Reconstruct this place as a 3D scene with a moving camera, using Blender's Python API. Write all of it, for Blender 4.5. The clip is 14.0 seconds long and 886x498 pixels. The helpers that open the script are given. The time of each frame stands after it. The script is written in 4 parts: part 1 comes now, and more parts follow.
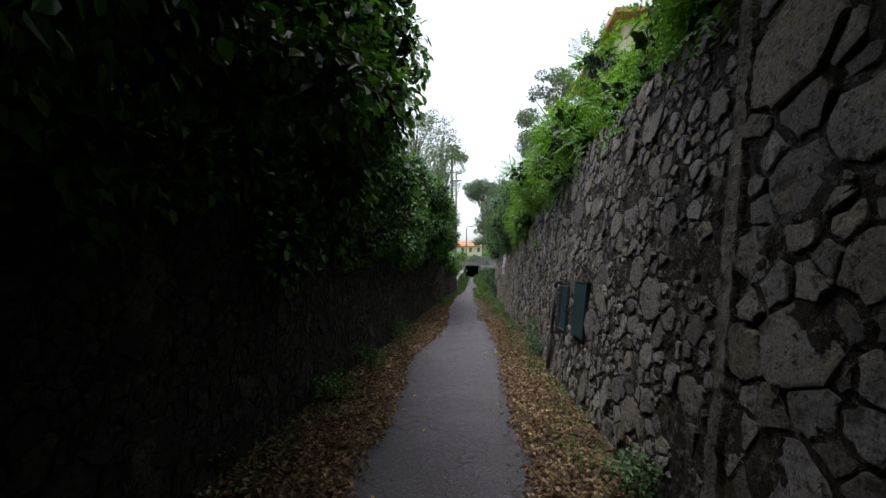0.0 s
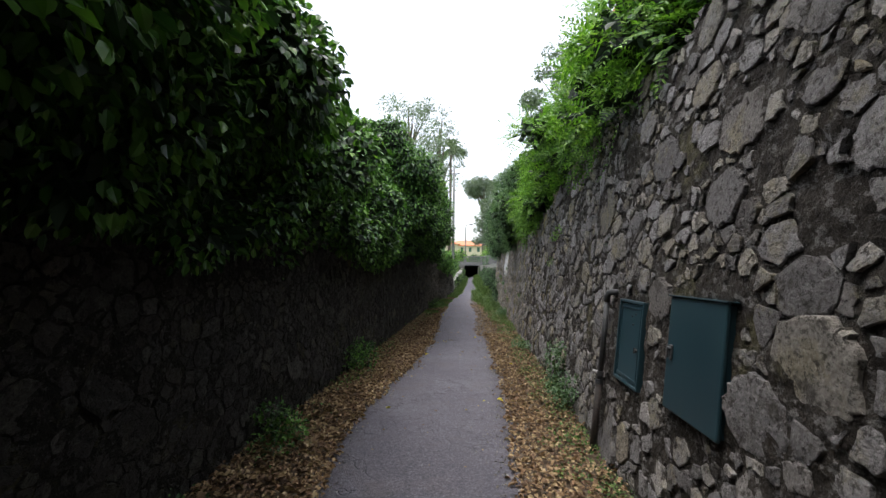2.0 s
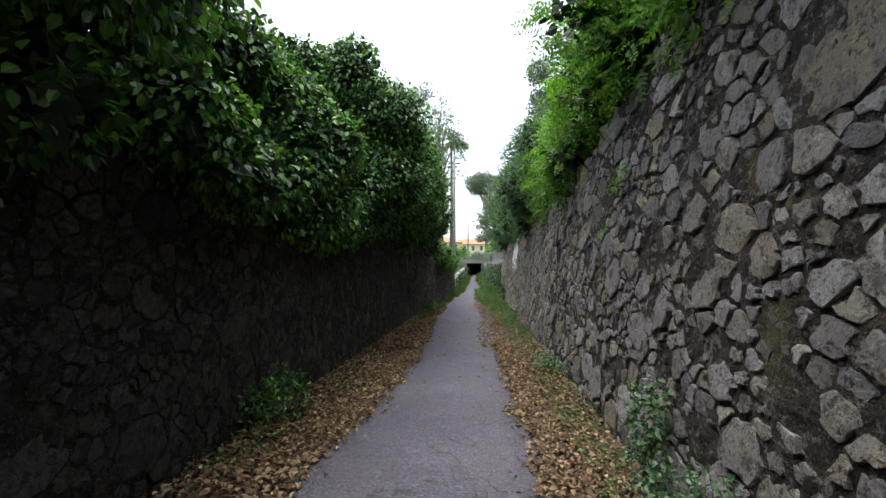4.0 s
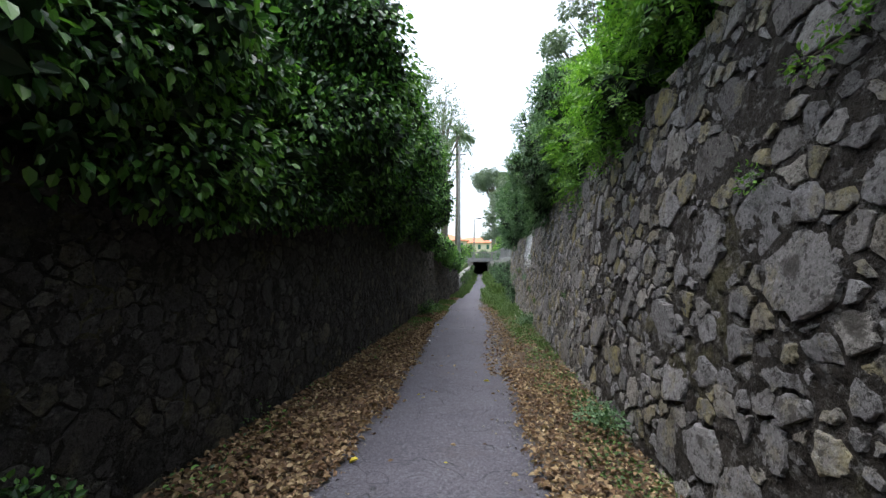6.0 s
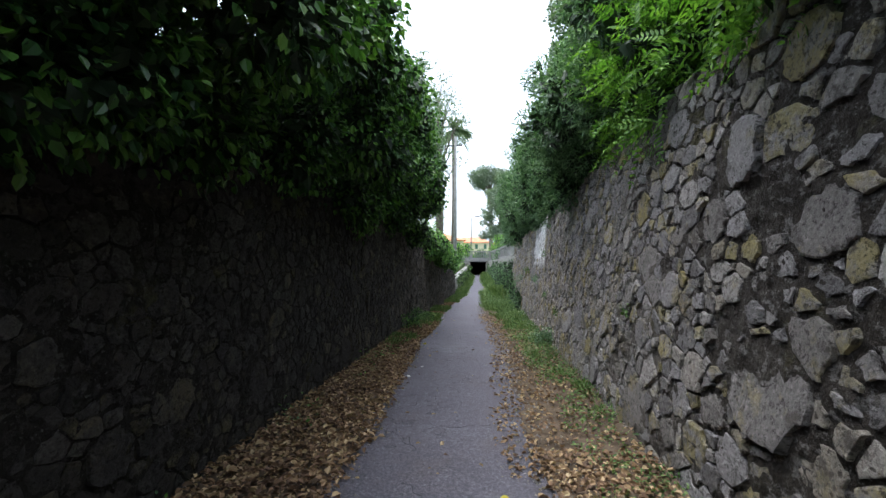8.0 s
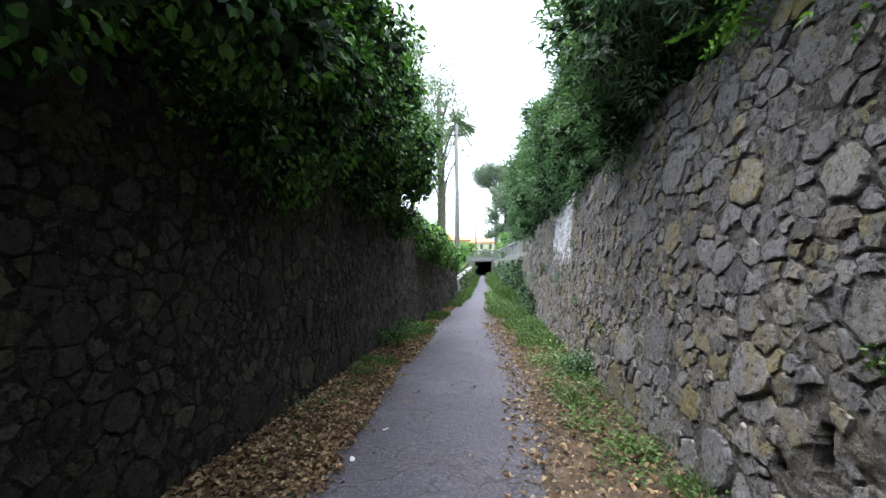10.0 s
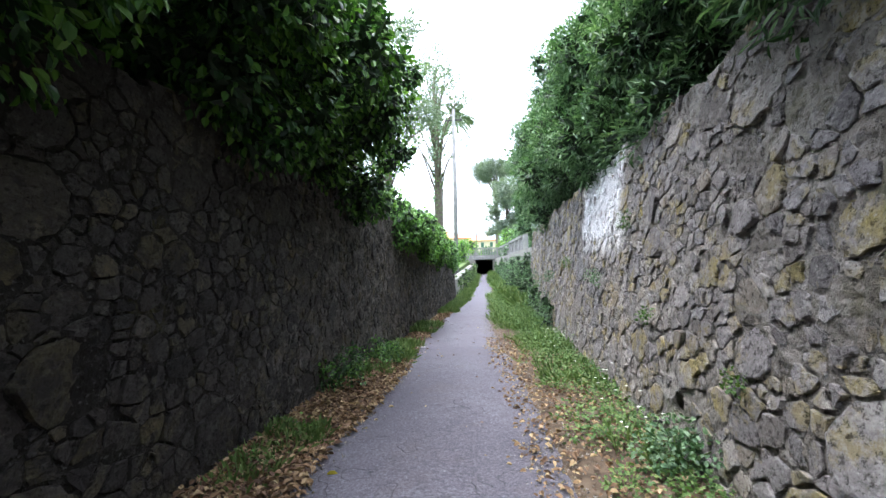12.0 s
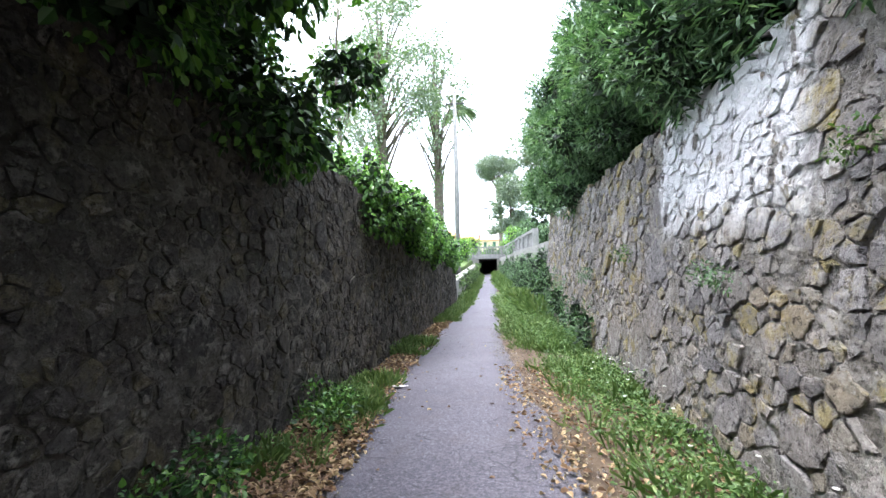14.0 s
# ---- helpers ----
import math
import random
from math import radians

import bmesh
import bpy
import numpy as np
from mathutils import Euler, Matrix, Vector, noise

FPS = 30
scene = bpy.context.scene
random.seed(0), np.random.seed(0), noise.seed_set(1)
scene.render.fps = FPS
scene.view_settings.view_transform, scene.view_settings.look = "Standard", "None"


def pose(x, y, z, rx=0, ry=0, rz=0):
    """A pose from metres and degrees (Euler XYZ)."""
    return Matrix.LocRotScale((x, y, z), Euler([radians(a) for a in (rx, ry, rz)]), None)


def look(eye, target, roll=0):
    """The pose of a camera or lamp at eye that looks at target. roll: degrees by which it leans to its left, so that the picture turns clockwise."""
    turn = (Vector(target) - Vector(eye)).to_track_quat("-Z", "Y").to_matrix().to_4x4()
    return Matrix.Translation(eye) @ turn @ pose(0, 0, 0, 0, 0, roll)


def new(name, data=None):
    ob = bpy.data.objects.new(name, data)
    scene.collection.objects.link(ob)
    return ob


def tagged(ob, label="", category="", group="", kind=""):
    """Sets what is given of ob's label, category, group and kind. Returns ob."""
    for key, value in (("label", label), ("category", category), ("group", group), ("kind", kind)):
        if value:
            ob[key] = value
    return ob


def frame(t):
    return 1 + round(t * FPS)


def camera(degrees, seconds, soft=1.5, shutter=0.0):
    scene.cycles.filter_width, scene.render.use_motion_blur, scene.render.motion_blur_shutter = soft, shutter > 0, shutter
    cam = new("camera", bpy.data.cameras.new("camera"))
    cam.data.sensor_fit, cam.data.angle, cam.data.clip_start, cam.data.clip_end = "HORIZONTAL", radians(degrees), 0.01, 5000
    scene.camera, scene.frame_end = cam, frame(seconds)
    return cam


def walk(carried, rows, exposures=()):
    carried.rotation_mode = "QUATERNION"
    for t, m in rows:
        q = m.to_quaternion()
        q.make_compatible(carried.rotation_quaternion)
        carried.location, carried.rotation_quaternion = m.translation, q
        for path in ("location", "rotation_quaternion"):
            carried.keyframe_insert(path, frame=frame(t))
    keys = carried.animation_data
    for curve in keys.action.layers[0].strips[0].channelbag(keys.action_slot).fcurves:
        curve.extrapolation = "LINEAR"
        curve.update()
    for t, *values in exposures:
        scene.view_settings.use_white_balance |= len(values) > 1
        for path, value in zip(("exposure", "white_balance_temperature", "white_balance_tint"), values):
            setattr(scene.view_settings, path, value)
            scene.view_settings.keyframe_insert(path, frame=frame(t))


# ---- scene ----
cam = camera(92.6, 14.0)
PATH = [
    (0, (0.206, -0.085, 1.524), (0.05, 1.906, 1.631), 0.8),
    (0.5, (0.14, 0.61, 1.538), (-0.016, 2.601, 1.645), 0.7),
    (1, (0.164, 1.391, 1.517), (0.009, 3.382, 1.625), 0.7),
    (1.5, (0.226, 2.115, 1.534), (0.071, 4.106, 1.64), 1.0),
    (2, (0.289, 2.807, 1.542), (0.133, 4.798, 1.649), 1.0),
    (2.5, (0.369, 3.494, 1.546), (0.22, 5.486, 1.651), 0.9),
    (3, (0.45, 4.303, 1.454), (0.307, 6.295, 1.56), 0.9),
    (3.5, (0.388, 4.917, 1.363), (0.247, 6.909, 1.472), 0.5),
    (4, (0.287, 5.573, 1.339), (0.117, 7.563, 1.446), 0.3),
    (4.2, (0.256, 5.79, 1.355), (0.043, 7.776, 1.467), 0.3),
    (6.3, (0.28, 8.181, 1.293), (0.088, 10.169, 1.395), 0.6),
    (6.5, (0.233, 8.455, 1.299), (0.05, 10.443, 1.404), 0.6),
    (7, (0.144, 9.095, 1.309), (-0.032, 11.084, 1.414), 0.3),
    (7.5, (0.165, 9.695, 1.275), (-0.008, 11.685, 1.381), 0.3),
    (8, (0.169, 10.301, 1.311), (-0.016, 12.289, 1.415), 0.3),
    (8.5, (0.237, 10.906, 1.28), (0.055, 12.895, 1.386), 0.1),
    (9, (0.232, 11.541, 1.259), (0.035, 13.529, 1.364), 0.1),
    (9.2, (0.226, 11.776, 1.24), (0.022, 13.762, 1.352), 0.1),
    (11.3, (0.12, 14.318, 1.284), (-0.093, 16.304, 1.388), -1.2),
    (11.5, (0.129, 14.585, 1.281), (-0.091, 16.57, 1.385), -1.1),
    (12, (0.146, 15.235, 1.243), (-0.068, 17.221, 1.349), -1.1),
    (12.5, (0.112, 15.926, 1.248), (-0.099, 17.912, 1.354), -1.2),
    (13, (0.058, 16.522, 1.222), (-0.144, 18.509, 1.33), -1.2),
    (13.5, (0.025, 17.1, 1.196), (-0.177, 19.087, 1.303), -1.3),
    (14, (0.004, 17.683, 1.2), (-0.221, 19.667, 1.309), -1.2),
]
walk(cam, [(t, look(eye, target, roll)) for t, eye, target, roll in PATH],
     exposures=[(0, 1.2, 6500, 10), (1.5, 1.55, 6500, 10), (3, 1.8, 6450, 10), (6.5, 1.85, 6100, 9), (9, 2.25, 6000, 9), (12, 2.93, 5980, 12), (14, 3.12, 6050, 12)])

# ---------------------------------------------------------------- world and light
world = bpy.data.worlds.new("world")
scene.world = world
world.use_nodes = True
_wn, _wl = world.node_tree.nodes, world.node_tree.links
_bg = _wn["Background"]
_sky = _wn.new("ShaderNodeTexSky")
_sky.sky_type = "NISHITA"
_sky.sun_disc = False
_sky.sun_elevation = radians(82)
_sky.sun_rotation = radians(-83)
_sky.dust_density = 4.0
_hs = _wn.new("ShaderNodeHueSaturation")
_hs.inputs["Saturation"].default_value = 0.42
_wl.new(_sky.outputs[0], _hs.inputs["Color"])
_wl.new(_hs.outputs[0], _bg.inputs["Color"])
_bg.inputs["Strength"].default_value = 0.15
sun = new("sun", bpy.data.lights.new("sun", "SUN"))
sun.data.energy, sun.data.angle, sun.data.color = 0.5, radians(40), (1.0, 0.99, 0.98)
sun.matrix_world = look((0, 0, 0), (0.1, 0.08, -1))

# ---------------------------------------------------------------- plan
RB, RS = 1.39, 0.10          # lane face of the east wall: x = RB + RS * z
Y0, YR, YL = -9.0, 29.5, 33.0
YBRIDGE = 62.0


def interp(v, table):
    return float(np.interp(v, [a for a, b in table], [b for a, b in table]))


TOP_R = [(-9, 3.25), (8, 3.17), (9.5, 3.05), (11.3, 2.68), (16, 2.64), (19, 2.5), (30, 2.5)]
TOP_L = [(-9, 2.35), (15, 2.3), (22, 2.25), (24, 2.05), (33, 1.6)]
FACE_L = [(-9, -1.62), (20, -1.57), (33, -1.27), (80, -1.35)]


def top_r(y):
    return interp(y, TOP_R) + 0.03 * math.sin(y * 5.1) + 0.025 * math.sin(y * 11.7)


def top_l(y):
    return interp(y, TOP_L) + 0.03 * math.sin(y * 4.3) + 0.02 * math.sin(y * 9.1)


def face_r(y, z):
    return RB + RS * z - (0.05 if y < 2.12 else 0.0)


def face_l(y, z):
    return interp(y, FACE_L) - 0.03 * z


def lane_z(y):
    return interp(y, [(-9, 0), (36, 0), (48, 0.3), (62, 0.8), (90, 0.85)])


# ---------------------------------------------------------------- mesh helpers
def mesh_np(name, verts, faces, mat, smooth=False):
    """A mesh out of arrays: verts (n, 3) and faces (m, 3 or 4)."""
    me = bpy.data.meshes.new(name)
    verts, faces = np.asarray(verts, np.float32), np.asarray(faces, np.int32)
    k = faces.shape[1]
    me.vertices.add(len(verts))
    me.vertices.foreach_set("co", verts.ravel())
    me.loops.add(faces.size)
    me.loops.foreach_set("vertex_index", faces.ravel())
    me.polygons.add(len(faces))
    me.polygons.foreach_set("loop_start", np.arange(0, faces.size, k, dtype=np.int32))
    me.polygons.foreach_set("loop_total", np.full(len(faces), k, np.int32))
    me.polygons.foreach_set("use_smooth", np.full(len(faces), smooth, bool))
    me.update(calc_edges=True)
    me.materials.append(mat)
    return me


def finish(bm, name, mat, smooth=False):
    bmesh.ops.recalc_face_normals(bm, faces=bm.faces)
    me = bpy.data.meshes.new(name)
    bm.to_mesh(me)
    bm.free()
    me.materials.append(mat)
    if smooth:
        me.polygons.foreach_set("use_smooth", np.ones(len(me.polygons), bool))
    return me


def part(name, me, parent, label="", kind=""):
    if isinstance(me, bmesh.types.BMesh):
        raise TypeError(name)
    ob = new(name, me)
    ob.parent = parent
    return tagged(ob, label=label, kind=kind)


def box(bm, lo, hi, bevel=0.0, seg=1):
    m = Matrix.Translation([(a + b) / 2 for a, b in zip(lo, hi)]) @ Matrix.Diagonal([b - a for a, b in zip(lo, hi)] + [1])
    made = bmesh.ops.create_cube(bm, size=1, matrix=m)["verts"]
    if bevel:
        edges = {e for v in made for e in v.link_edges}
        bmesh.ops.bevel(bm, geom=list(edges), offset=bevel, segments=seg, affect="EDGES", profile=0.6)


def tube(bm, pts, radii, n=8):
    """A tube along pts with a radius at each."""
    rings = []
    pts = [Vector(p) for p in pts]
    for i, p in enumerate(pts):
        d = (pts[min(i + 1, len(pts) - 1)] - pts[max(i - 1, 0)]).normalized()
        a = d.orthogonal().normalized()
        b = d.cross(a)
        if i and a.dot(last) < 0:
            a, b = -a, -b
        if i:
            a = (last - d * last.dot(d)).normalized()
            b = d.cross(a)
        last = a
        rings.append([bm.verts.new(p + radii[i] * (math.cos(2 * math.pi * k / n) * a + math.sin(2 * math.pi * k / n) * b)) for k in range(n)])
    for r0, r1 in zip(rings, rings[1:]):
        for k in range(n):
            bm.faces.new((r0[k], r0[(k + 1) % n], r1[(k + 1) % n], r1[k]))
    bm.faces.new(rings[0][::-1])
    bm.faces.new(rings[-1])


def empty(name, place=(0, 0, 0)):
    ob = new(name)
    ob.location = place
    return ob


# ---------------------------------------------------------------- materials
class Nodes:
    def __init__(self, name):
        self.mat = bpy.data.materials.new(name)
        self.mat.use_nodes = True
        self.t = self.mat.node_tree
        self.n, self.l = self.t.nodes, self.t.links
        self.bsdf = self.n["Principled BSDF"]
        self.pos = self.n.new("ShaderNodeNewGeometry")

    def put(self, socket, value):
        if isinstance(value, bpy.types.NodeSocket):
            self.l.new(value, socket)
        else:
            socket.default_value = value

    def noise(self, scale, detail=4, rough=0.6, stretch=None, coords=None):
        nd = self.n.new("ShaderNodeTexNoise")
        nd.inputs["Scale"].default_value, nd.inputs["Detail"].default_value, nd.inputs["Roughness"].default_value = scale, detail, rough
        src = coords or self.pos.outputs["Position"]
        if stretch:
            mp = self.n.new("ShaderNodeMapping")
            mp.inputs["Scale"].default_value = stretch
            self.l.new(src, mp.inputs["Vector"])
            src = mp.outputs[0]
        self.l.new(src, nd.inputs["Vector"])
        return nd.outputs["Fac"]

    def math(self, op, a, b=0.0, clamp=False):
        nd = self.n.new("ShaderNodeMath")
        nd.operation, nd.use_clamp = op, clamp
        self.put(nd.inputs[0], a)
        self.put(nd.inputs[1], b)
        return nd.outputs[0]

    def step(self, v, lo, hi):
        nd = self.n.new("ShaderNodeMapRange")
        nd.interpolation_type = "SMOOTHSTEP"
        self.put(nd.inputs["Value"], v)
        nd.inputs["From Min"].default_value, nd.inputs["From Max"].default_value = lo, hi
        return nd.outputs["Result"]

    def ramp(self, v, stops):
        nd = self.n.new("ShaderNodeValToRGB")
        els = nd.color_ramp.elements
        while len(els) < len(stops):
            els.new(0.5)
        for e, (p, c) in zip(els, stops):
            e.position, e.color = p, (*c, 1)
        self.l.new(v, nd.inputs[0])
        return nd.outputs[0]

    def mix(self, f, a, b, mode="MIX"):
        nd = self.n.new("ShaderNodeMix")
        nd.data_type, nd.blend_type = "RGBA", mode
        self.put(nd.inputs[0], f)
        for s, v in ((nd.inputs[6], a), (nd.inputs[7], b)):
            self.put(s, (*v, 1) if isinstance(v, tuple) and len(v) == 3 else v)
        return nd.outputs[2]

    def axis(self, which):
        nd = self.n.new("ShaderNodeSeparateXYZ")
        self.l.new(self.pos.outputs["Position"], nd.inputs[0])
        return nd.outputs[which]

    def random(self):
        oi = self.n.new("ShaderNodeObjectInfo")
        return self.math("FRACT", self.math("ADD", oi.outputs["Random"], self.pos.outputs["Random Per Island"]))

    def bump(self, height, strength, distance):
        nd = self.n.new("ShaderNodeBump")
        nd.inputs["Strength"].default_value, nd.inputs["Distance"].default_value = strength, distance
        self.l.new(height, nd.inputs["Height"])
        self.l.new(nd.outputs[0], self.bsdf.inputs["Normal"])

    def done(self, color, rough=0.8, metal=0.0, spec=0.5):
        self.put(self.bsdf.inputs["Base Color"], (*color, 1) if isinstance(color, tuple) else color)
        self.put(self.bsdf.inputs["Roughness"], rough)
        self.bsdf.inputs["Metallic"].default_value = metal
        self.bsdf.inputs["Specular IOR Level"].default_value = spec
        return self.mat


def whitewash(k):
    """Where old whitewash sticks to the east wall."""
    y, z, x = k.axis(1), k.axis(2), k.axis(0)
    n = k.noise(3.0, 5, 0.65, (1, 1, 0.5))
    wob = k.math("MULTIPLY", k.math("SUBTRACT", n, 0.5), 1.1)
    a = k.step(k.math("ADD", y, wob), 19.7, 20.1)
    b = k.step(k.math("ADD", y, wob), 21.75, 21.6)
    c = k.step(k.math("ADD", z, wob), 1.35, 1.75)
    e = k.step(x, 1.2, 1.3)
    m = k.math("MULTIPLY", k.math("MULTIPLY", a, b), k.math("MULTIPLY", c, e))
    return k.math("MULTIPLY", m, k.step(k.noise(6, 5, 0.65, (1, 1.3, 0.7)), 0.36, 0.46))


def make_stone(name, tones, dark, light, lichen=1.0, lime_lit_y=(11.5, 18.5)):
    k = Nodes(name)
    r = k.random()
    base = k.ramp(r, tones)
    grain = k.noise(55, 6, 0.7)
    veins = k.noise(16, 6, 0.7, (1, 1, 1.8))
    col = k.mix(k.step(grain, 0.3, 0.75), k.mix(1.0, base, (0.62, 0.6, 0.6), "MULTIPLY"), base)
    col = k.mix(k.math("MULTIPLY", k.step(veins, 0.5, 0.75), 0.45), col, (0.13, 0.12, 0.11))
    lich = k.step(k.noise(3.1, 6, 0.7), 0.53, 0.64)
    more = k.step(k.axis(1), 6.0, 20.0)
    lich = k.math("MULTIPLY", lich, k.math("ADD", 0.3 * lichen, k.math("MULTIPLY", more, 0.4 * lichen)))
    col = k.mix(lich, col, (0.25, 0.21, 0.085))
    odd = k.step(k.math("FRACT", k.math("MULTIPLY", r, 13.7)), 0.8, 0.84)
    odd = k.math("MULTIPLY", odd, k.math("MULTIPLY", k.step(k.noise(9, 5, 0.7), 0.36, 0.6), k.math("ADD", 0.2 * lichen, k.math("MULTIPLY", k.step(k.axis(1), 7.0, 12.0), 0.4 * lichen))))
    col = k.mix(odd, col, (0.27, 0.225, 0.055))
    pits = k.step(k.noise(26, 6, 0.8), 0.475, 0.4)
    col = k.mix(k.math("MULTIPLY", pits, 0.8), col, k.mix(1.0, col, (0.22, 0.2, 0.19), "MULTIPLY"))
    pale = k.step(k.noise(19, 6, 0.75), 0.55, 0.64)
    col = k.mix(k.math("MULTIPLY", pale, 0.7), col, k.mix(1.0, col, (1.55, 1.55, 1.55), "MULTIPLY"))
    warm = k.math("MULTIPLY", k.step(k.axis(1), 15.0, 21.0), k.math("MULTIPLY", k.step(k.noise(1.1, 5, 0.7), 0.35, 0.65), 0.3))
    col = k.mix(warm, col, k.mix(1.0, col, (1.25, 1.05, 0.72), "MULTIPLY"))
    yy = k.math("ADD", k.axis(1), k.math("MULTIPLY", k.math("SUBTRACT", k.noise(0.5, 3), 0.5), 9.0))
    smear = k.math("MULTIPLY", k.math("MAXIMUM", k.step(k.noise(6.5, 7, 0.75), 0.54, 0.63), k.step(k.noise(15, 6, 0.75), 0.57, 0.64)), 0.85)
    # East: younger pale mortar; west: painted change from shaded to lit wall.
    lime_lit_mask = k.step(yy, *lime_lit_y)
    smear = k.math("MULTIPLY", smear, k.math("SUBTRACT", 1.0, k.math("MULTIPLY", lime_lit_mask, 0.5)))
    col = k.mix(smear, col, k.mix(lime_lit_mask, dark, light))
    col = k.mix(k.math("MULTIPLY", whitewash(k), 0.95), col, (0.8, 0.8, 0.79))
    k.bump(k.math("ADD", grain, k.math("ADD", veins, k.math("MULTIPLY", pits, -0.5))), 0.9, 0.018)
    return k.done(col, 0.88, spec=0.3)


STONE = make_stone("rubble_stone", [(0.0, (0.15, 0.143, 0.14)), (0.25, (0.24, 0.232, 0.228)), (0.5, (0.33, 0.321, 0.317)), (0.7, (0.185, 0.172, 0.158)), (0.85, (0.39, 0.374, 0.352)), (1.0, (0.26, 0.232, 0.178))], (0.048, 0.042, 0.035), (0.45, 0.43, 0.39))
# West wall stone: the hedge's shade is put into these near-black tones.
STONE_W = make_stone("shade_dark_rubble_stone", [(0.0, (0.025, 0.023, 0.021)), (0.3, (0.04, 0.036, 0.033)), (0.6, (0.06, 0.056, 0.051)), (0.8, (0.038, 0.032, 0.027)), (1.0, (0.085, 0.079, 0.072))], (0.022, 0.019, 0.017), (0.29, 0.27, 0.235), 0.2, (16.5, 21.5))


def make_mortar(name, dark, light, chip, lime_lit_y=(11.5, 18.5)):
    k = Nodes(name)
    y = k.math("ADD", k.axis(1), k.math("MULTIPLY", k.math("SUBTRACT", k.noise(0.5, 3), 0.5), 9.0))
    # Pale lime on the east wall, painted lit stretch on the west.
    lime_lit = k.step(y, *lime_lit_y)
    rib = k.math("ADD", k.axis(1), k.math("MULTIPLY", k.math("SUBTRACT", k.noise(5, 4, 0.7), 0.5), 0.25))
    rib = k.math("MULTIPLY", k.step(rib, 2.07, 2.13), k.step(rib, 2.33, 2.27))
    lime_lit = k.math("MAXIMUM", lime_lit, k.math("MULTIPLY", rib, 0.75))
    col = k.mix(lime_lit, dark, light)
    n1, n2 = k.noise(6, 6, 0.7), k.noise(45, 5, 0.7)
    col = k.mix(k.step(n1, 0.35, 0.7), k.mix(1.0, col, (0.5, 0.48, 0.46), "MULTIPLY"), col)
    col = k.mix(k.math("MULTIPLY", k.step(n2, 0.57, 0.68), 0.4), col, k.mix(0.5, col, (0.42, 0.415, 0.4)))
    col = k.mix(k.math("MULTIPLY", k.step(k.noise(22, 5, 0.8), 0.46, 0.37), 0.8), col, (0.035, 0.031, 0.028))
    bits = k.math("MULTIPLY", k.step(k.noise(13, 6, 0.72, (1, 1, 1.3)), 0.53, 0.6), 0.75)
    col = k.mix(bits, col, k.mix(0.6, col, chip))
    moss = k.math("MULTIPLY", k.step(k.noise(1.7, 6, 0.7), 0.55, 0.7), 0.5)
    col = k.mix(moss, col, (0.13, 0.12, 0.05))
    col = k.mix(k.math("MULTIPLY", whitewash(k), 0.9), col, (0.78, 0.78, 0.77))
    k.bump(k.math("ADD", k.math("MULTIPLY", n1, 2.0), k.math("ADD", n2, k.noise(20, 6, 0.8))), 1.0, 0.035)
    return k.done(col, 0.95, spec=0.2)


# Near mortar is dark by itself, taken deeper to stand in for overhead shade.
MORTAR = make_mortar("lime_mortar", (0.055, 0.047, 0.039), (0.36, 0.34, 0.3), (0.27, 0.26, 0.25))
# West mortar: shade coloured in nearby, paler beyond where the wall is lit.
MORTAR_W = make_mortar("shade_dark_mortar", (0.024, 0.021, 0.018), (0.175, 0.162, 0.14), (0.06, 0.055, 0.05), (16.5, 21.5))


def make_asphalt():
    k = Nodes("worn_asphalt")
    n1, n2, n3 = k.noise(0.9, 5, 0.6), k.noise(48, 6, 0.9), k.noise(9, 7, 0.8)
    n4 = k.noise(24, 5, 0.8)
    col = k.ramp(n1, [(0.3, (0.055, 0.052, 0.067)), (0.55, (0.08, 0.076, 0.094)), (0.75, (0.115, 0.11, 0.13))])
    col = k.mix(k.math("MULTIPLY", k.step(n2, 0.51, 0.58), 0.65), col, (0.17, 0.164, 0.195))
    col = k.mix(k.math("MULTIPLY", k.step(n2, 0.49, 0.42), 0.75), col, (0.028, 0.026, 0.03))
    col = k.mix(k.math("MULTIPLY", k.step(n3, 0.5, 0.66), 0.5), col, (0.045, 0.04, 0.045))
    col = k.mix(k.math("MULTIPLY", k.step(n4, 0.62, 0.7), 0.5), col, (0.24, 0.23, 0.23))
    col = k.mix(k.math("MULTIPLY", k.step(k.noise(1.6, 6, 0.7), 0.52, 0.68), 0.3), col, (0.08, 0.066, 0.062))
    vor = k.n.new("ShaderNodeTexVoronoi")
    vor.feature = "DISTANCE_TO_EDGE"
    vor.inputs["Scale"].default_value = 0.9
    nz = k.n.new("ShaderNodeTexNoise")
    nz.inputs["Scale"].default_value = 3.0
    k.l.new(k.pos.outputs["Position"], nz.inputs["Vector"])
    add = k.n.new("ShaderNodeVectorMath")
    add.operation = "MULTIPLY_ADD"
    k.l.new(nz.outputs["Color"], add.inputs[0])
    add.inputs[1].default_value = (1.3, 1.3, 1.3)
    k.l.new(k.pos.outputs["Position"], add.inputs[2])
    k.l.new(add.outputs[0], vor.inputs["Vector"])
    crack = k.math("MULTIPLY", k.step(vor.outputs["Distance"], 0.016, 0.004), k.step(n1, 0.4, 0.5))
    col = k.mix(k.math("MULTIPLY", crack, 0.45), col, (0.025, 0.024, 0.024))
    k.bump(k.math("SUBTRACT", k.math("ADD", n2, n3), crack), 0.8, 0.01)
    return k.done(col, 0.8, spec=0.4)


ASPHALT = make_asphalt()


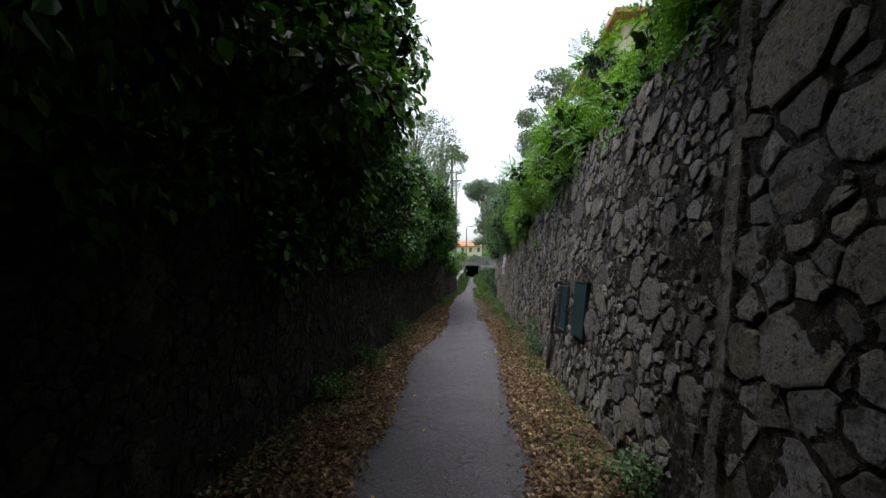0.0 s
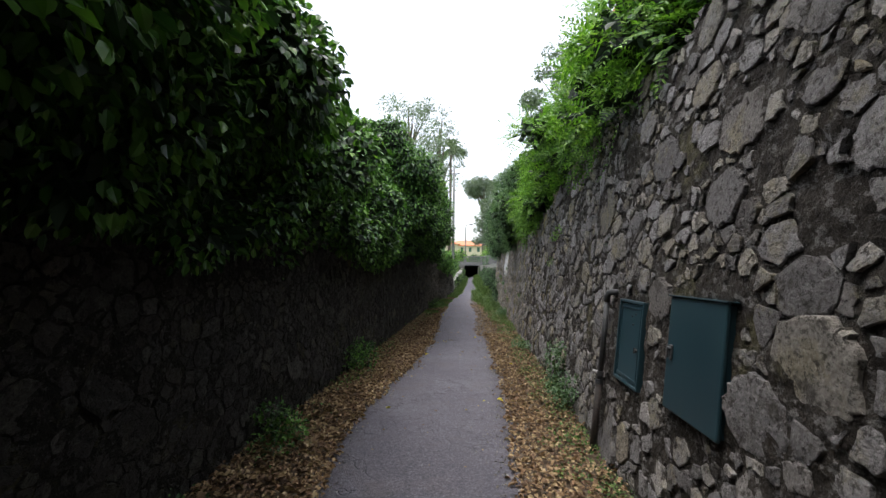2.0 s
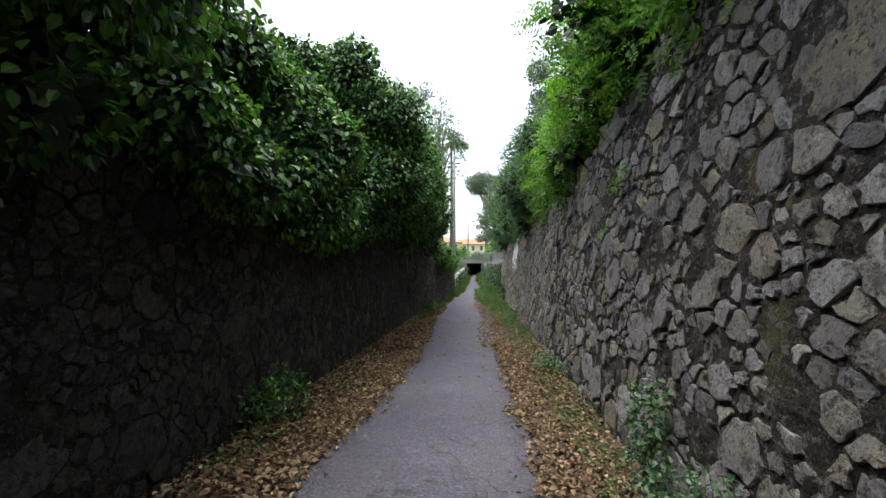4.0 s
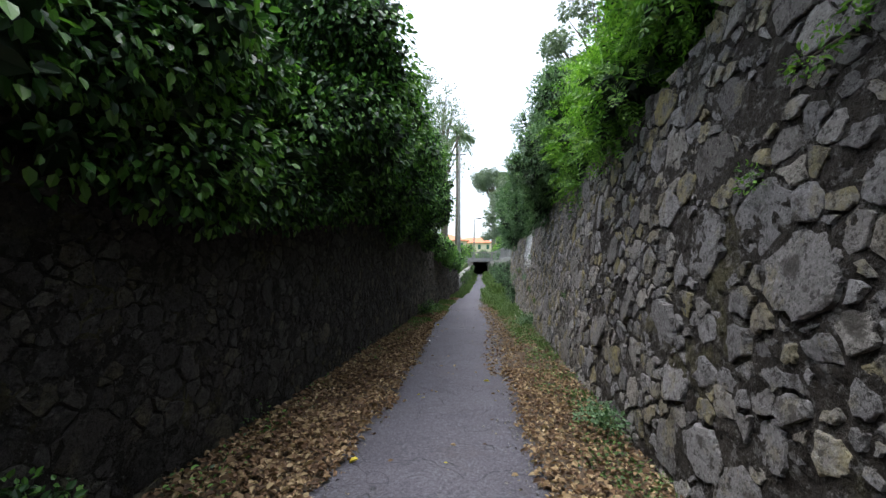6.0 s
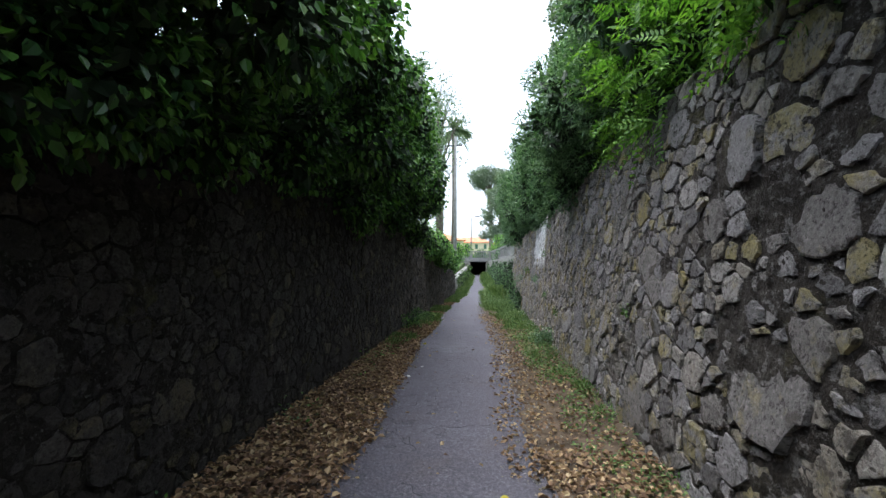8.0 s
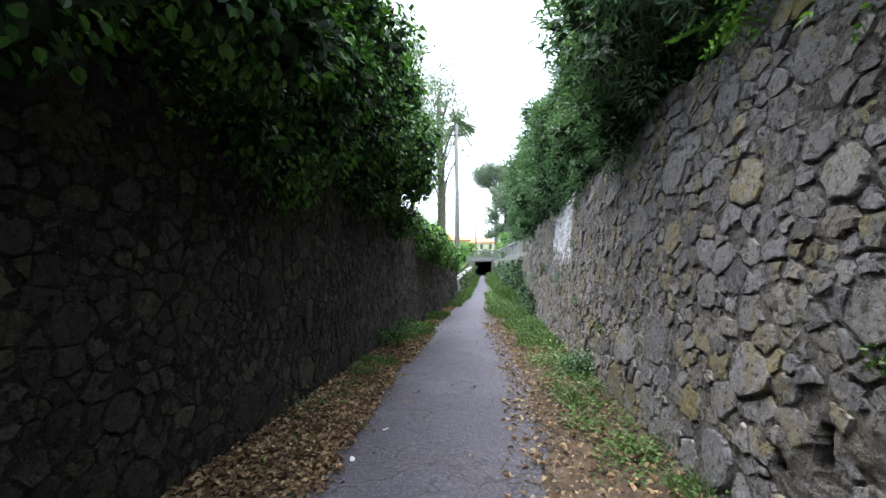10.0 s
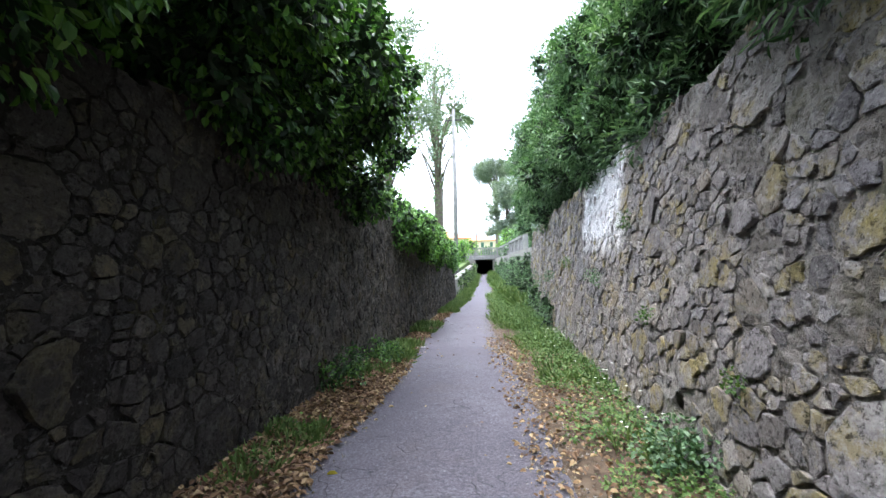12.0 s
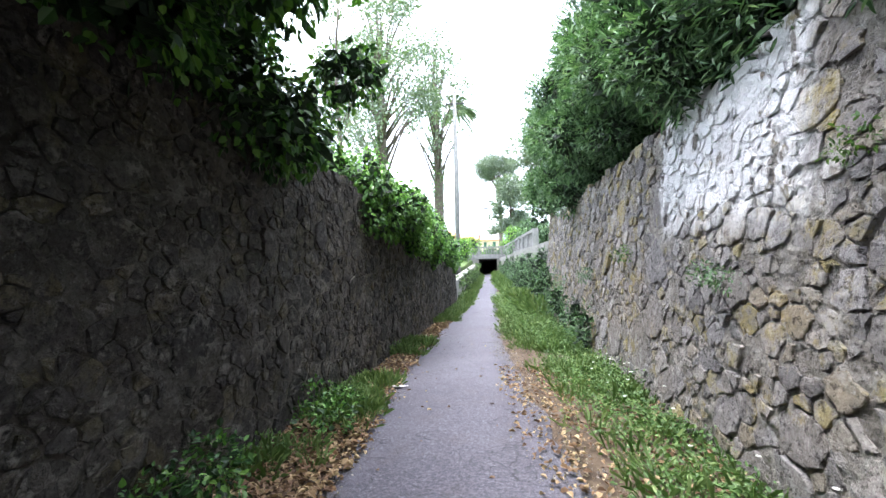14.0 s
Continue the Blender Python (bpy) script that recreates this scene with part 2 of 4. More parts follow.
def make_plain(name, stops, scale=8, rough=0.85, bump=0.01, metal=0.0, spec=0.4, fine=60):
    k = Nodes(name)
    n1, n2 = k.noise(scale, 5, 0.65), k.noise(fine, 4, 0.7)
    col = k.ramp(k.math("ADD", k.math("MULTIPLY", n1, 0.75), k.math("MULTIPLY", n2, 0.25)), stops)
    k.bump(k.math("ADD", n1, n2), 0.6, bump)
    return k.done(col, rough, metal, spec)


def make_ground():
    """Brown leaf mould in the lane, rough grass on the gardens above it."""
    k = Nodes("earth_and_grass")
    n1, n2 = k.noise(5, 5, 0.65), k.noise(45, 4, 0.7)
    soil = k.ramp(n1, [(0.3, (0.045, 0.032, 0.022)), (0.5, (0.085, 0.062, 0.042)), (0.7, (0.13, 0.1, 0.07))])
    lawn = k.ramp(k.noise(1.3, 6, 0.7), [(0.3, (0.05, 0.09, 0.025)), (0.5, (0.08, 0.13, 0.035)), (0.7, (0.14, 0.15, 0.06))])
    col = k.mix(k.step(k.axis(2), 0.8, 1.2), soil, lawn)
    k.bump(k.math("ADD", n1, n2), 0.6, 0.02)
    return k.done(col, 0.95, spec=0.2)


GROUND = make_ground()
PLASTER = make_plain("stained_plaster", [(0.3, (0.13, 0.125, 0.11)), (0.5, (0.2, 0.195, 0.175)), (0.7, (0.28, 0.27, 0.245))], 1.5, 0.9, 0.004)
CONCRETE = make_plain("weathered_concrete", [(0.3, (0.13, 0.13, 0.127)), (0.5, (0.2, 0.2, 0.195)), (0.7, (0.28, 0.277, 0.27))], 4, 0.9, 0.004)
BARK = make_plain("rough_bark", [(0.3, (0.06, 0.05, 0.04)), (0.55, (0.14, 0.12, 0.1)), (0.7, (0.2, 0.18, 0.15))], 10, 0.95, 0.03)
PIPE = make_plain("grey_pipe_steel", [(0.3, (0.025, 0.026, 0.028)), (0.5, (0.045, 0.046, 0.048)), (0.7, (0.08, 0.072, 0.066))], 20, 0.5, 0.002)
RUSTY = make_plain("dark_bitumen_pipe", [(0.3, (0.02, 0.017, 0.016)), (0.5, (0.04, 0.033, 0.03)), (0.7, (0.08, 0.055, 0.045))], 25, 0.7, 0.003)
BRASS = make_plain("pale_metal_clip", [(0.3, (0.35, 0.34, 0.32)), (0.7, (0.55, 0.54, 0.52))], 30, 0.4, 0.001, 0.6)
HOUSE = make_plain("cream_render", [(0.3, (0.5, 0.45, 0.32)), (0.7, (0.62, 0.57, 0.43))], 0.6, 0.9, 0.003)
TILE = make_plain("terracotta_tiles", [(0.3, (0.36, 0.13, 0.065)), (0.5, (0.47, 0.19, 0.1)), (0.7, (0.55, 0.26, 0.15))], 1.2, 0.85, 0.01)
SHUTTER = make_plain("green_shutter", [(0.3, (0.03, 0.09, 0.06)), (0.7, (0.05, 0.13, 0.09))], 4, 0.6, 0.002)
HILL = make_plain("hazy_woods", [(0.3, (0.12, 0.16, 0.17)), (0.7, (0.2, 0.25, 0.27))], 0.03, 1.0, 0.0)
PAPER = make_plain("dirty_white_paper", [(0.3, (0.55, 0.54, 0.5)), (0.7, (0.75, 0.74, 0.7))], 30, 0.8, 0.001)


def make_paint():
    k = Nodes("teal_enamel")
    n1, n2 = k.noise(2.5, 5, 0.6), k.noise(40, 5, 0.7)
    col = k.ramp(n1, [(0.3, (0.009, 0.03, 0.04)), (0.6, (0.013, 0.042, 0.053)), (0.8, (0.02, 0.054, 0.064))])
    streak = k.step(k.noise(9, 5, 0.6, (1, 1, 0.12)), 0.55, 0.75)
    col = k.mix(k.math("MULTIPLY", streak, 0.35), col, (0.03, 0.046, 0.046))
    chip = k.step(k.noise(28, 4, 0.6), 0.7, 0.74)
    col = k.mix(chip, col, (0.09, 0.05, 0.03))
    k.bump(n2, 0.15, 0.002)
    return k.done(col, k.math("ADD", 0.35, k.math("MULTIPLY", n1, 0.25)))


PAINT = make_paint()


def make_leaf(name, stops, rough=0.45, trans=0.3, patch=1.2):
    k = Nodes(name)
    r = k.random()
    big = k.noise(patch, 3, 0.6)
    col = k.ramp(k.math("ADD", k.math("MULTIPLY", r, 0.6), k.math("MULTIPLY", big, 0.45)), stops)
    k.done(col, rough, spec=0.45)
    tr = k.n.new("ShaderNodeBsdfTranslucent")
    k.l.new(k.mix(1.0, col, (0.85, 1.0, 0.4), "MULTIPLY"), tr.inputs["Color"])
    mx = k.n.new("ShaderNodeMixShader")
    mx.inputs[0].default_value = trans
    k.l.new(k.bsdf.outputs[0], mx.inputs[1])
    k.l.new(tr.outputs[0], mx.inputs[2])
    k.l.new(mx.outputs[0], k.n["Material Output"].inputs["Surface"])
    return k.mat


IVY = make_leaf("creeper_leaf", [(0.15, (0.013, 0.036, 0.012)), (0.42, (0.032, 0.085, 0.024)), (0.62, (0.1, 0.23, 0.045)), (1.0, (0.22, 0.38, 0.08))], 0.34, 0.32)
MOUND = make_leaf("fresh_ivy_leaf", [(0.15, (0.032, 0.092, 0.022)), (0.42, (0.078, 0.185, 0.042)), (0.66, (0.14, 0.29, 0.06)), (1.0, (0.23, 0.4, 0.09))], 0.4, 0.35)
# Inner leaves: the hedge's inner shade is put into this near-black green.
DEEP_LEAF = make_leaf("shade_toned_leaf", [(0.15, (0.01, 0.022, 0.009)), (0.6, (0.018, 0.04, 0.015)), (1.0, (0.03, 0.06, 0.02))], 0.6, 0.08)
ASH = make_leaf("bright_pinnate_leaf", [(0.15, (0.055, 0.13, 0.025)), (0.45, (0.11, 0.24, 0.04)), (0.75, (0.22, 0.4, 0.07)), (1.0, (0.32, 0.48, 0.1))], 0.5, 0.4)
OLEANDER = make_leaf("oleander_leaf", [(0.15, (0.025, 0.06, 0.026)), (0.42, (0.065, 0.135, 0.06)), (0.72, (0.16, 0.26, 0.14)), (1.0, (0.28, 0.38, 0.22))], 0.45, 0.3)
# Far trees: grey-green, paled further to carry distance haze in the colour.
GREY_TREE = make_leaf("hazed_grey_green_leaf", [(0.15, (0.1, 0.14, 0.1)), (0.6, (0.17, 0.22, 0.165)), (1.0, (0.25, 0.3, 0.23))], 0.6, 0.28)
GRASS = make_leaf("grass_blade", [(0.15, (0.07, 0.13, 0.035)), (0.5, (0.12, 0.2, 0.055)), (0.85, (0.21, 0.28, 0.1)), (1.0, (0.38, 0.35, 0.18))], 0.55, 0.35)
WEED = make_leaf("weed_leaf", [(0.15, (0.045, 0.1, 0.028)), (0.6, (0.1, 0.185, 0.05)), (1.0, (0.23, 0.29, 0.09))], 0.55, 0.3)
LITTER = make_leaf("dry_fallen_leaf", [(0.1, (0.05, 0.034, 0.023)), (0.35, (0.125, 0.073, 0.042)), (0.6, (0.22, 0.14, 0.075)), (0.8, (0.4, 0.3, 0.17)), (1.0, (0.55, 0.47, 0.3))], 0.75, 0.1, 3.0)
YELLOW = make_leaf("yellow_fallen_leaf", [(0.1, (0.5, 0.42, 0.03)), (1.0, (0.6, 0.5, 0.06))], 0.6, 0.1)
PETAL = make_leaf("daisy_petal", [(0.1, (0.7, 0.7, 0.66)), (1.0, (0.8, 0.8, 0.76))], 0.7, 0.2)

# ---------------------------------------------------------------- ground
def build_ground():
    ys = sorted(set(list(np.arange(Y0, 36, 1.0)) + list(np.arange(36, 92, 4.0)) + [YL + 0.05, 74.0, 95, 120, 200, 500, 1500, -12, -40, -300, -1500]))
    cols = [-1500, -300, -60, -20, -8, -4, -2.3, -1.95, -1.93, -1.2, -0.6, 0, 0.6, 1.2, 1.93, 1.95, 2.3, 4, 8, 20, 60, 300, 1500]
    verts = []
    for y in ys:
        lo = lane_z(y) - 0.015
        hl = interp(y, [(-20, 2.0), (22, 1.9), (33, 1.3), (45, 1.4), (60, 2.3), (80, 2.6), (120, 2.8)])
        hr = interp(y, [(-20, 3.0), (8, 2.95), (11, 2.4), (30, 2.1), (38, 2.15), (60, 2.7), (80, 2.75), (120, 2.8)])
        lane_on = -9.5 < y < 93
        for x in cols:
            if abs(x) < 1.94 and lane_on:
                z = lo + 0.035 * max(0, abs(x) - 0.8)
            else:
                z = hl if x < 0 else hr
                if not lane_on:
                    z = 2.65
            verts.append((x, y, z))
    n = len(cols)
    faces = [(j * n + i, j * n + i + 1, (j + 1) * n + i + 1, (j + 1) * n + i) for j in range(len(ys) - 1) for i in range(n - 1)]
    tagged(new("ground", mesh_np("ground", verts, faces, GROUND)), "dark brown earth under leaf mould between the walls", "ground", kind="structure")


EDGE_L = [(-9, -0.7), (4.5, -0.7), (6, -0.82), (7, -0.95), (8.5, -0.88), (10.5, -0.73), (12, -0.7), (14, -0.78), (16.5, -0.92), (18.3, -1.06), (19.3, -1.0), (20.5, -0.97), (22, -1.06), (26, -1.1), (31.5, -0.94), (40, -0.8), (62, -0.8)]
EDGE_R = [(-9, 0.6), (6, 0.64), (10, 0.67), (12.5, 0.57), (14.5, 0.5), (17.6, 0.57), (19, 0.56), (20, 0.5), (22, 0.3), (25, 0.12), (31.5, 0.1), (40, 0.25), (62, 0.4)]


def edge_l(y):
    return interp(y, EDGE_L) + 0.07 * noise.noise((0.3, y * 1.3, 0)) + 0.05 * noise.noise((4.3, y * 6, 0))


def edge_r(y):
    return interp(y, EDGE_R) + 0.07 * noise.noise((9.3, y * 1.4, 0)) + 0.06 * noise.noise((14.3, y * 6, 0))


def build_path():
    ys = np.concatenate([np.arange(Y0, 34, 0.12), np.arange(34, 92, 0.8)])
    verts, faces = [], []
    n = 9
    for y in ys:
        a, b = edge_l(y), edge_r(y)
        base = lane_z(y)
        row = [(a - 0.03, base - 0.03)]
        for i in range(n):
            f = i / (n - 1)
            x = a + f * (b - a)
            z = base + 0.006 + 0.022 * (1 - (2 * f - 1) ** 2) + 0.008 * noise.noise((x * 2, y * 2, 3))
            row.append((x, z))
        row.append((b + 0.04, base - 0.03))
        verts += [(x, y, z) for x, z in row]
    k = n + 2
    faces = [(j * k + i, j * k + i + 1, (j + 1) * k + i + 1, (j + 1) * k + i) for j in range(len(ys) - 1) for i in range(k - 1)]
    tagged(new("road", mesh_np("road", verts, faces, ASPHALT, True)), "narrow worn grey asphalt path with cracks and ragged edges", "path", kind="structure")


# ---------------------------------------------------------------- leaves
T_OVATE = np.array([(0, 0, 0), (0.3, 0.28, 0.07), (0.26, 0.66, 0.06), (0, 1, -0.08), (-0.26, 0.66, 0.06), (-0.3, 0.28, 0.07)])
T_NARROW = np.array([(0, 0, 0), (0.11, 0.3, 0.03), (0.1, 0.68, 0.02), (0, 1, -0.1), (-0.1, 0.68, 0.02), (-0.11, 0.3, 0.03)])
T_LEAFLET = np.array([(0, 0, 0), (0.19, 0.3, 0.03), (0.16, 0.65, 0.02), (0, 1, -0.06), (-0.16, 0.65, 0.02), (-0.19, 0.3, 0.03)])
T_BLADE = np.array([(0.013, 0, 0), (0.014, 0.45, 0.03), (0.01, 0.8, -0.04), (0, 1.0, -0.2), (-0.01, 0.8, -0.04), (-0.013, 0, 0)])
QUADS = np.array([(0, 1, 2, 3), (0, 3, 4, 5)])


def unit(v):
    return v / np.maximum(np.linalg.norm(v, axis=-1, keepdims=True), 1e-6)


def leaves(name, p, d, up, size, template, mat):
    """One mesh of leaves at p that point along d with their faces towards up."""
    d = unit(d)
    side = unit(np.cross(d, up))
    nrm = np.cross(side, d)
    s = np.asarray(size, float).reshape(-1, 1, 1)
    t = template[None]
    v = p[:, None] + s * (t[..., 0:1] * side[:, None] + t[..., 1:2] * d[:, None] + t[..., 2:3] * nrm[:, None])
    f = (np.arange(len(p)) * len(template))[:, None, None] + QUADS[None]
    return mesh_np(name, v.reshape(-1, 3), f.reshape(-1, 4), mat)


def shell_points(rng, clumps, per_area, inner=0.55):
    """Points in the outer shells of lumpy clumps (x, y, z, rx, ry, rz), with the outward way at each."""
    ps, os_ = [], []
    for cx, cy, cz, rx, ry, rz in clumps:
        n = max(4, int(per_area * 4 * math.pi * ((rx * ry + rx * rz + ry * rz) / 3)))
        o = unit(rng.normal(size=(n, 3)))
        r = inner + (1.08 - inner) * rng.random((n, 1)) ** 0.6
        ps.append(np.array((cx, cy, cz)) + o * r * np.array((rx, ry, rz)))
        os_.append(o)
    return np.concatenate(ps), np.concatenate(os_)


def foliage(rng, clumps, density, size, template, mat, droop=0.6, spray=0):
    p, o = shell_points(rng, clumps, density)
    n = len(p)
    d = 0.7 * o + np.array((0, 0, -droop)) + 0.55 * rng.normal(size=(n, 3))
    up = 0.6 * o + np.array((0, 0, 0.9)) + 0.45 * rng.normal(size=(n, 3))
    if not spray:
        return leaves("leaves", p, d, up, size * rng.uniform(0.55, 1.25, n), template, mat)
    # pinnate sprays: pairs of leaflets along a drooping stalk
    d = unit(0.9 * o + np.array((0, 0, 0.25 - droop)) + 0.5 * rng.normal(size=(n, 3)))
    side = unit(np.cross(d, up))
    pp, dd, uu, ss = [], [], [], []
    length = size * 3.6 * rng.uniform(0.7, 1.25, n)
    for k in range(spray):
        f = (k + 0.6) / spray
        c = p + d * (length * f)[:, None] + np.array((0, 0, -0.22)) * (length * f * f)[:, None]
        for sg in (-1, 1):
            pp.append(c)
            dd.append(0.55 * d + sg * side + np.array((0, 0, -0.25 * f)))
            uu.append(up)
            ss.append(size * (1.1 - 0.5 * f) * rng.uniform(0.85, 1.15, n))
    pp.append(p + d * length[:, None] + np.array((0, 0, -0.22)) * length[:, None])
    dd.append(d)
    uu.append(up)
    ss.append(size * 0.7 * np.ones(n))
    return leaves("leaves", np.concatenate(pp), np.concatenate(dd), np.concatenate(uu), np.concatenate(ss), template, mat)


def hedge_clumps(rng, y0, y1, profile, n, r=(0.28, 0.5), jitter=0.12, fade=None):
    """Clumps along a profile of (x, z) corners swept from y0 to y1."""
    pts = np.array(profile, float)
    seg = np.linalg.norm(np.diff(pts, axis=0), axis=1)
    cum = np.concatenate([[0], np.cumsum(seg)])
    out = []
    for i in range(n):
        y = rng.uniform(y0, y1)
        s = rng.uniform(0, cum[-1])
        x = np.interp(s, cum, pts[:, 0]) + rng.normal() * jitter
        z = np.interp(s, cum, pts[:, 1]) + rng.normal() * jitter
        if fade:
            z = fade(y, z)
        q = rng.uniform(*r)
        out.append((x, y, z, q * rng.uniform(0.8, 1.15), q * rng.uniform(0.9, 1.3), q * rng.uniform(0.75, 1.05)))
    return out


def shrub(name, label, rng, clumps, root, density, size, template, mat, droop=0.5, spray=0, stems=5):
    top = empty(name, (0, 0, 0))
    tagged(top, label, "shrub", group="shrubs along the walls")
    if mat is IVY:
        clumps = [q for q in clumps if q[1] < 5 or q[1] > 22 or q[2] > 2.6 or q[0] + q[3] < -0.98]
    part("leaves", foliage(rng, clumps, density, size, template, mat, droop, spray), top, kind="stuff")
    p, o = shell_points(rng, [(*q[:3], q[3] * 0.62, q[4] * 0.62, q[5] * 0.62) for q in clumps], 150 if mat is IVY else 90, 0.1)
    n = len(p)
    part("inner_leaves", leaves("inner_leaves", p, o + rng.normal(size=(n, 3)), o + 0.6 * rng.normal(size=(n, 3)), 0.17 * rng.uniform(0.6, 1.2, n), T_OVATE, DEEP_LEAF), top, "leaves deep in the shrub, coloured near black for shade", "stuff")
    for i in range(stems):
        bm = bmesh.new()
        c = clumps[int(rng.integers(len(clumps)))]
        end = Vector(c[:3])
        start = Vector((root[0] + rng.normal() * 0.15, c[1] + rng.normal() * 0.5, root[1]))
        mid = start.lerp(end, 0.5) + Vector((rng.normal() * 0.12, rng.normal() * 0.2, 0.25))
        tube(bm, [start, start.lerp(mid, 0.6), mid, mid.lerp(end, 0.6), end], [0.035, 0.03, 0.024, 0.016, 0.007], 6)
        part("stem", finish(bm, "stem", BARK, True), top)
    return top


def backing(rng, y0, y1, x, z0, z1, n):
    return [(x + rng.normal() * 0.2, rng.uniform(y0, y1), rng.uniform(z0, z1), 0.45, 0.6, 0.5) for _ in range(int(n * (1.5 if x < 0 else 1)))]


def build_west_hedge():
    rng = np.random.default_rng(11)
    text = "dense dark green broad-leaved creeper hanging over the wall"
    # tall overhanging start, plus unseen clumps added over the lane and behind for shade
    c = hedge_clumps(rng, -6.5, 4.2, [(-1.65, 1.95), (-1.35, 2.25), (-0.92, 2.7), (-0.8, 3.4), (-1.0, 4.3), (-2.2, 5.0)], 145) + backing(rng, -6.5, 3, -2.4, 2.1, 5.0, 60) + hedge_clumps(rng, -6.5, 2.0, [(-0.9, 3.9), (0.2, 4.1), (1.2, 4.1), (2.2, 4.0)], 120) + hedge_clumps(rng, 1.8, 3.3, [(0.4, 5.0), (1.4, 5.0), (2.6, 4.9)], 24) + [(x, -8 + rng.normal() * 0.4, z, 0.5, 0.5, 0.5) for x in (-1.2, -0.5, 0.2, 0.9, 1.5) for z in (0.4, 1.1, 1.9, 2.7, 3.5)]
    shrub("creeper", text, rng, c, (-1.95, 1.9), 230, 0.09, T_OVATE, IVY, 0.8)
    c = hedge_clumps(rng, 4.0, 5.4, [(-1.75, 2.0), (-1.5, 2.3), (-1.1, 2.75), (-1.3, 3.4), (-1.7, 4.2), (-2.4, 4.8)], 40) + backing(rng, 3, 5.6, -2.5, 2.0, 4.4, 24)
    shrub("creeper", text, rng, c, (-1.95, 1.9), 300, 0.075, T_OVATE, IVY, 0.8)
    c = hedge_clumps(rng, 5.2, 8.0, [(-1.7, 1.95), (-1.4, 2.2), (-1.2, 2.6), (-1.5, 3.1), (-2.1, 3.5), (-2.9, 3.7)], 54) + backing(rng, 5.2, 8, -2.5, 2.0, 3.3, 16)
    shrub("creeper", text, rng, c, (-1.95, 1.9), 340, 0.07, T_OVATE, IVY, 0.7)
    c = hedge_clumps(rng, 7.8, 12.2, [(-1.65, 1.95), (-1.36, 2.15), (-1.34, 2.5), (-1.65, 3.05), (-2.2, 3.4), (-2.9, 3.7)], 84, (0.25, 0.42), 0.08) + backing(rng, 7.8, 12.2, -2.5, 2.0, 3.3, 24)
    shrub("creeper", text, rng, c, (-1.95, 1.9), 360, 0.068, T_OVATE, IVY, 0.7)
    c = hedge_clumps(rng, 11.6, 16.6, [(-1.75, 2.1), (-1.4, 2.45), (-0.95, 2.9), (-1.0, 3.6), (-1.5, 4.3), (-2.6, 4.7)], 95) + backing(rng, 12, 17, -2.5, 2.0, 4.2, 36)
    shrub("creeper", text, rng, c, (-1.95, 1.9), 330, 0.07, T_OVATE, IVY, 0.7)
    c = hedge_clumps(rng, 16.6, 21.3, [(-1.7, 2.3), (-1.45, 2.6), (-1.2, 3.1), (-1.25, 3.9), (-1.8, 4.6), (-2.7, 4.9)], 78) + backing(rng, 16.4, 21.2, -2.5, 2.0, 4.6, 52)
    shrub("creeper", "glossy creeper bush with sky showing through its leaves", rng, c, (-1.95, 1.9), 310, 0.072, T_OVATE, IVY, 0.7)
    # low mound over the lower wall
    def sink(y, z):
        return z - 0.045 * (y - 22.6)
    c = hedge_clumps(rng, 22.7, 33.6, [(-1.5, 1.9), (-1.34, 2.2), (-1.5, 2.5), (-2.2, 2.65)], 125, (0.2, 0.36), 0.08, sink)
    shrub("ivy_mound", "bright green ivy mound draped over the low wall", rng, c, (-1.95, 1.4), 320, 0.07, T_OVATE, MOUND, 0.7)


def build_east_hedge():
    rng = np.random.default_rng(23)
    a = "bright green pinnate-leaved shrub hanging over the stone wall"
    for y0, y1, dx, dz, n in ((-6, 2.6, 0.3, -0.35, 56), (2.4, 6.6, 0.3, -0.55, 40), (6.4, 11.2, 0.05, -0.1, 54), (11.0, 15.2, 0.05, -0.45, 50)):
        prof = [(1.95 + dx, 3.3 + dz), (1.65 + dx, 3.5 + dz), (1.6 + dx, 4.0 + dz), (1.9 + dx, 4.5 + dz), (2.8, 4.9 + dz)]
        prof = [(x, max(z, top_r((y0 + y1) / 2) + 0.08)) for x, z in prof]
        c = hedge_clumps(rng, y0, y1, prof, int(n * 1.15), (0.22, 0.45), 0.14) + backing(rng, y0, y1, 2.7, 3.0 + dz, 4.2 + dz, n // 3)
        shrub("pinnate_shrub", a, rng, c, (2.3, 2.7 + dz), 42, 0.075, T_LEAFLET, ASH, 0.35, 6, 4)
    b = "dense grey-green oleander bush standing behind the stone wall"
    for y0, y1, dx, dz, n in ((14.8, 19.0, 0.1, 0.0, 62), (18.6, 23.6, 0.1, 0.15, 76), (23.2, 30.5, 0.0, 0.6, 100)):
        prof = [(1.9 + dx, 2.75), (1.6 + dx, 3.05), (1.45 + dx, 3.6 + dz * 0.5), (1.65 + dx, 4.4 + dz), (2.3 + dx, 5.0 + dz), (3.1, 5.3 + dz)]
        c = hedge_clumps(rng, y0, y1, prof, n, (0.24, 0.52), 0.2) + backing(rng, y0, y1, 2.7, 2.5, 4.8, n // 2)
        shrub("oleander_bush", b, rng, c, (2.4, 2.2), 420, 0.1, T_NARROW, OLEANDER, 0.05, 0, 5)


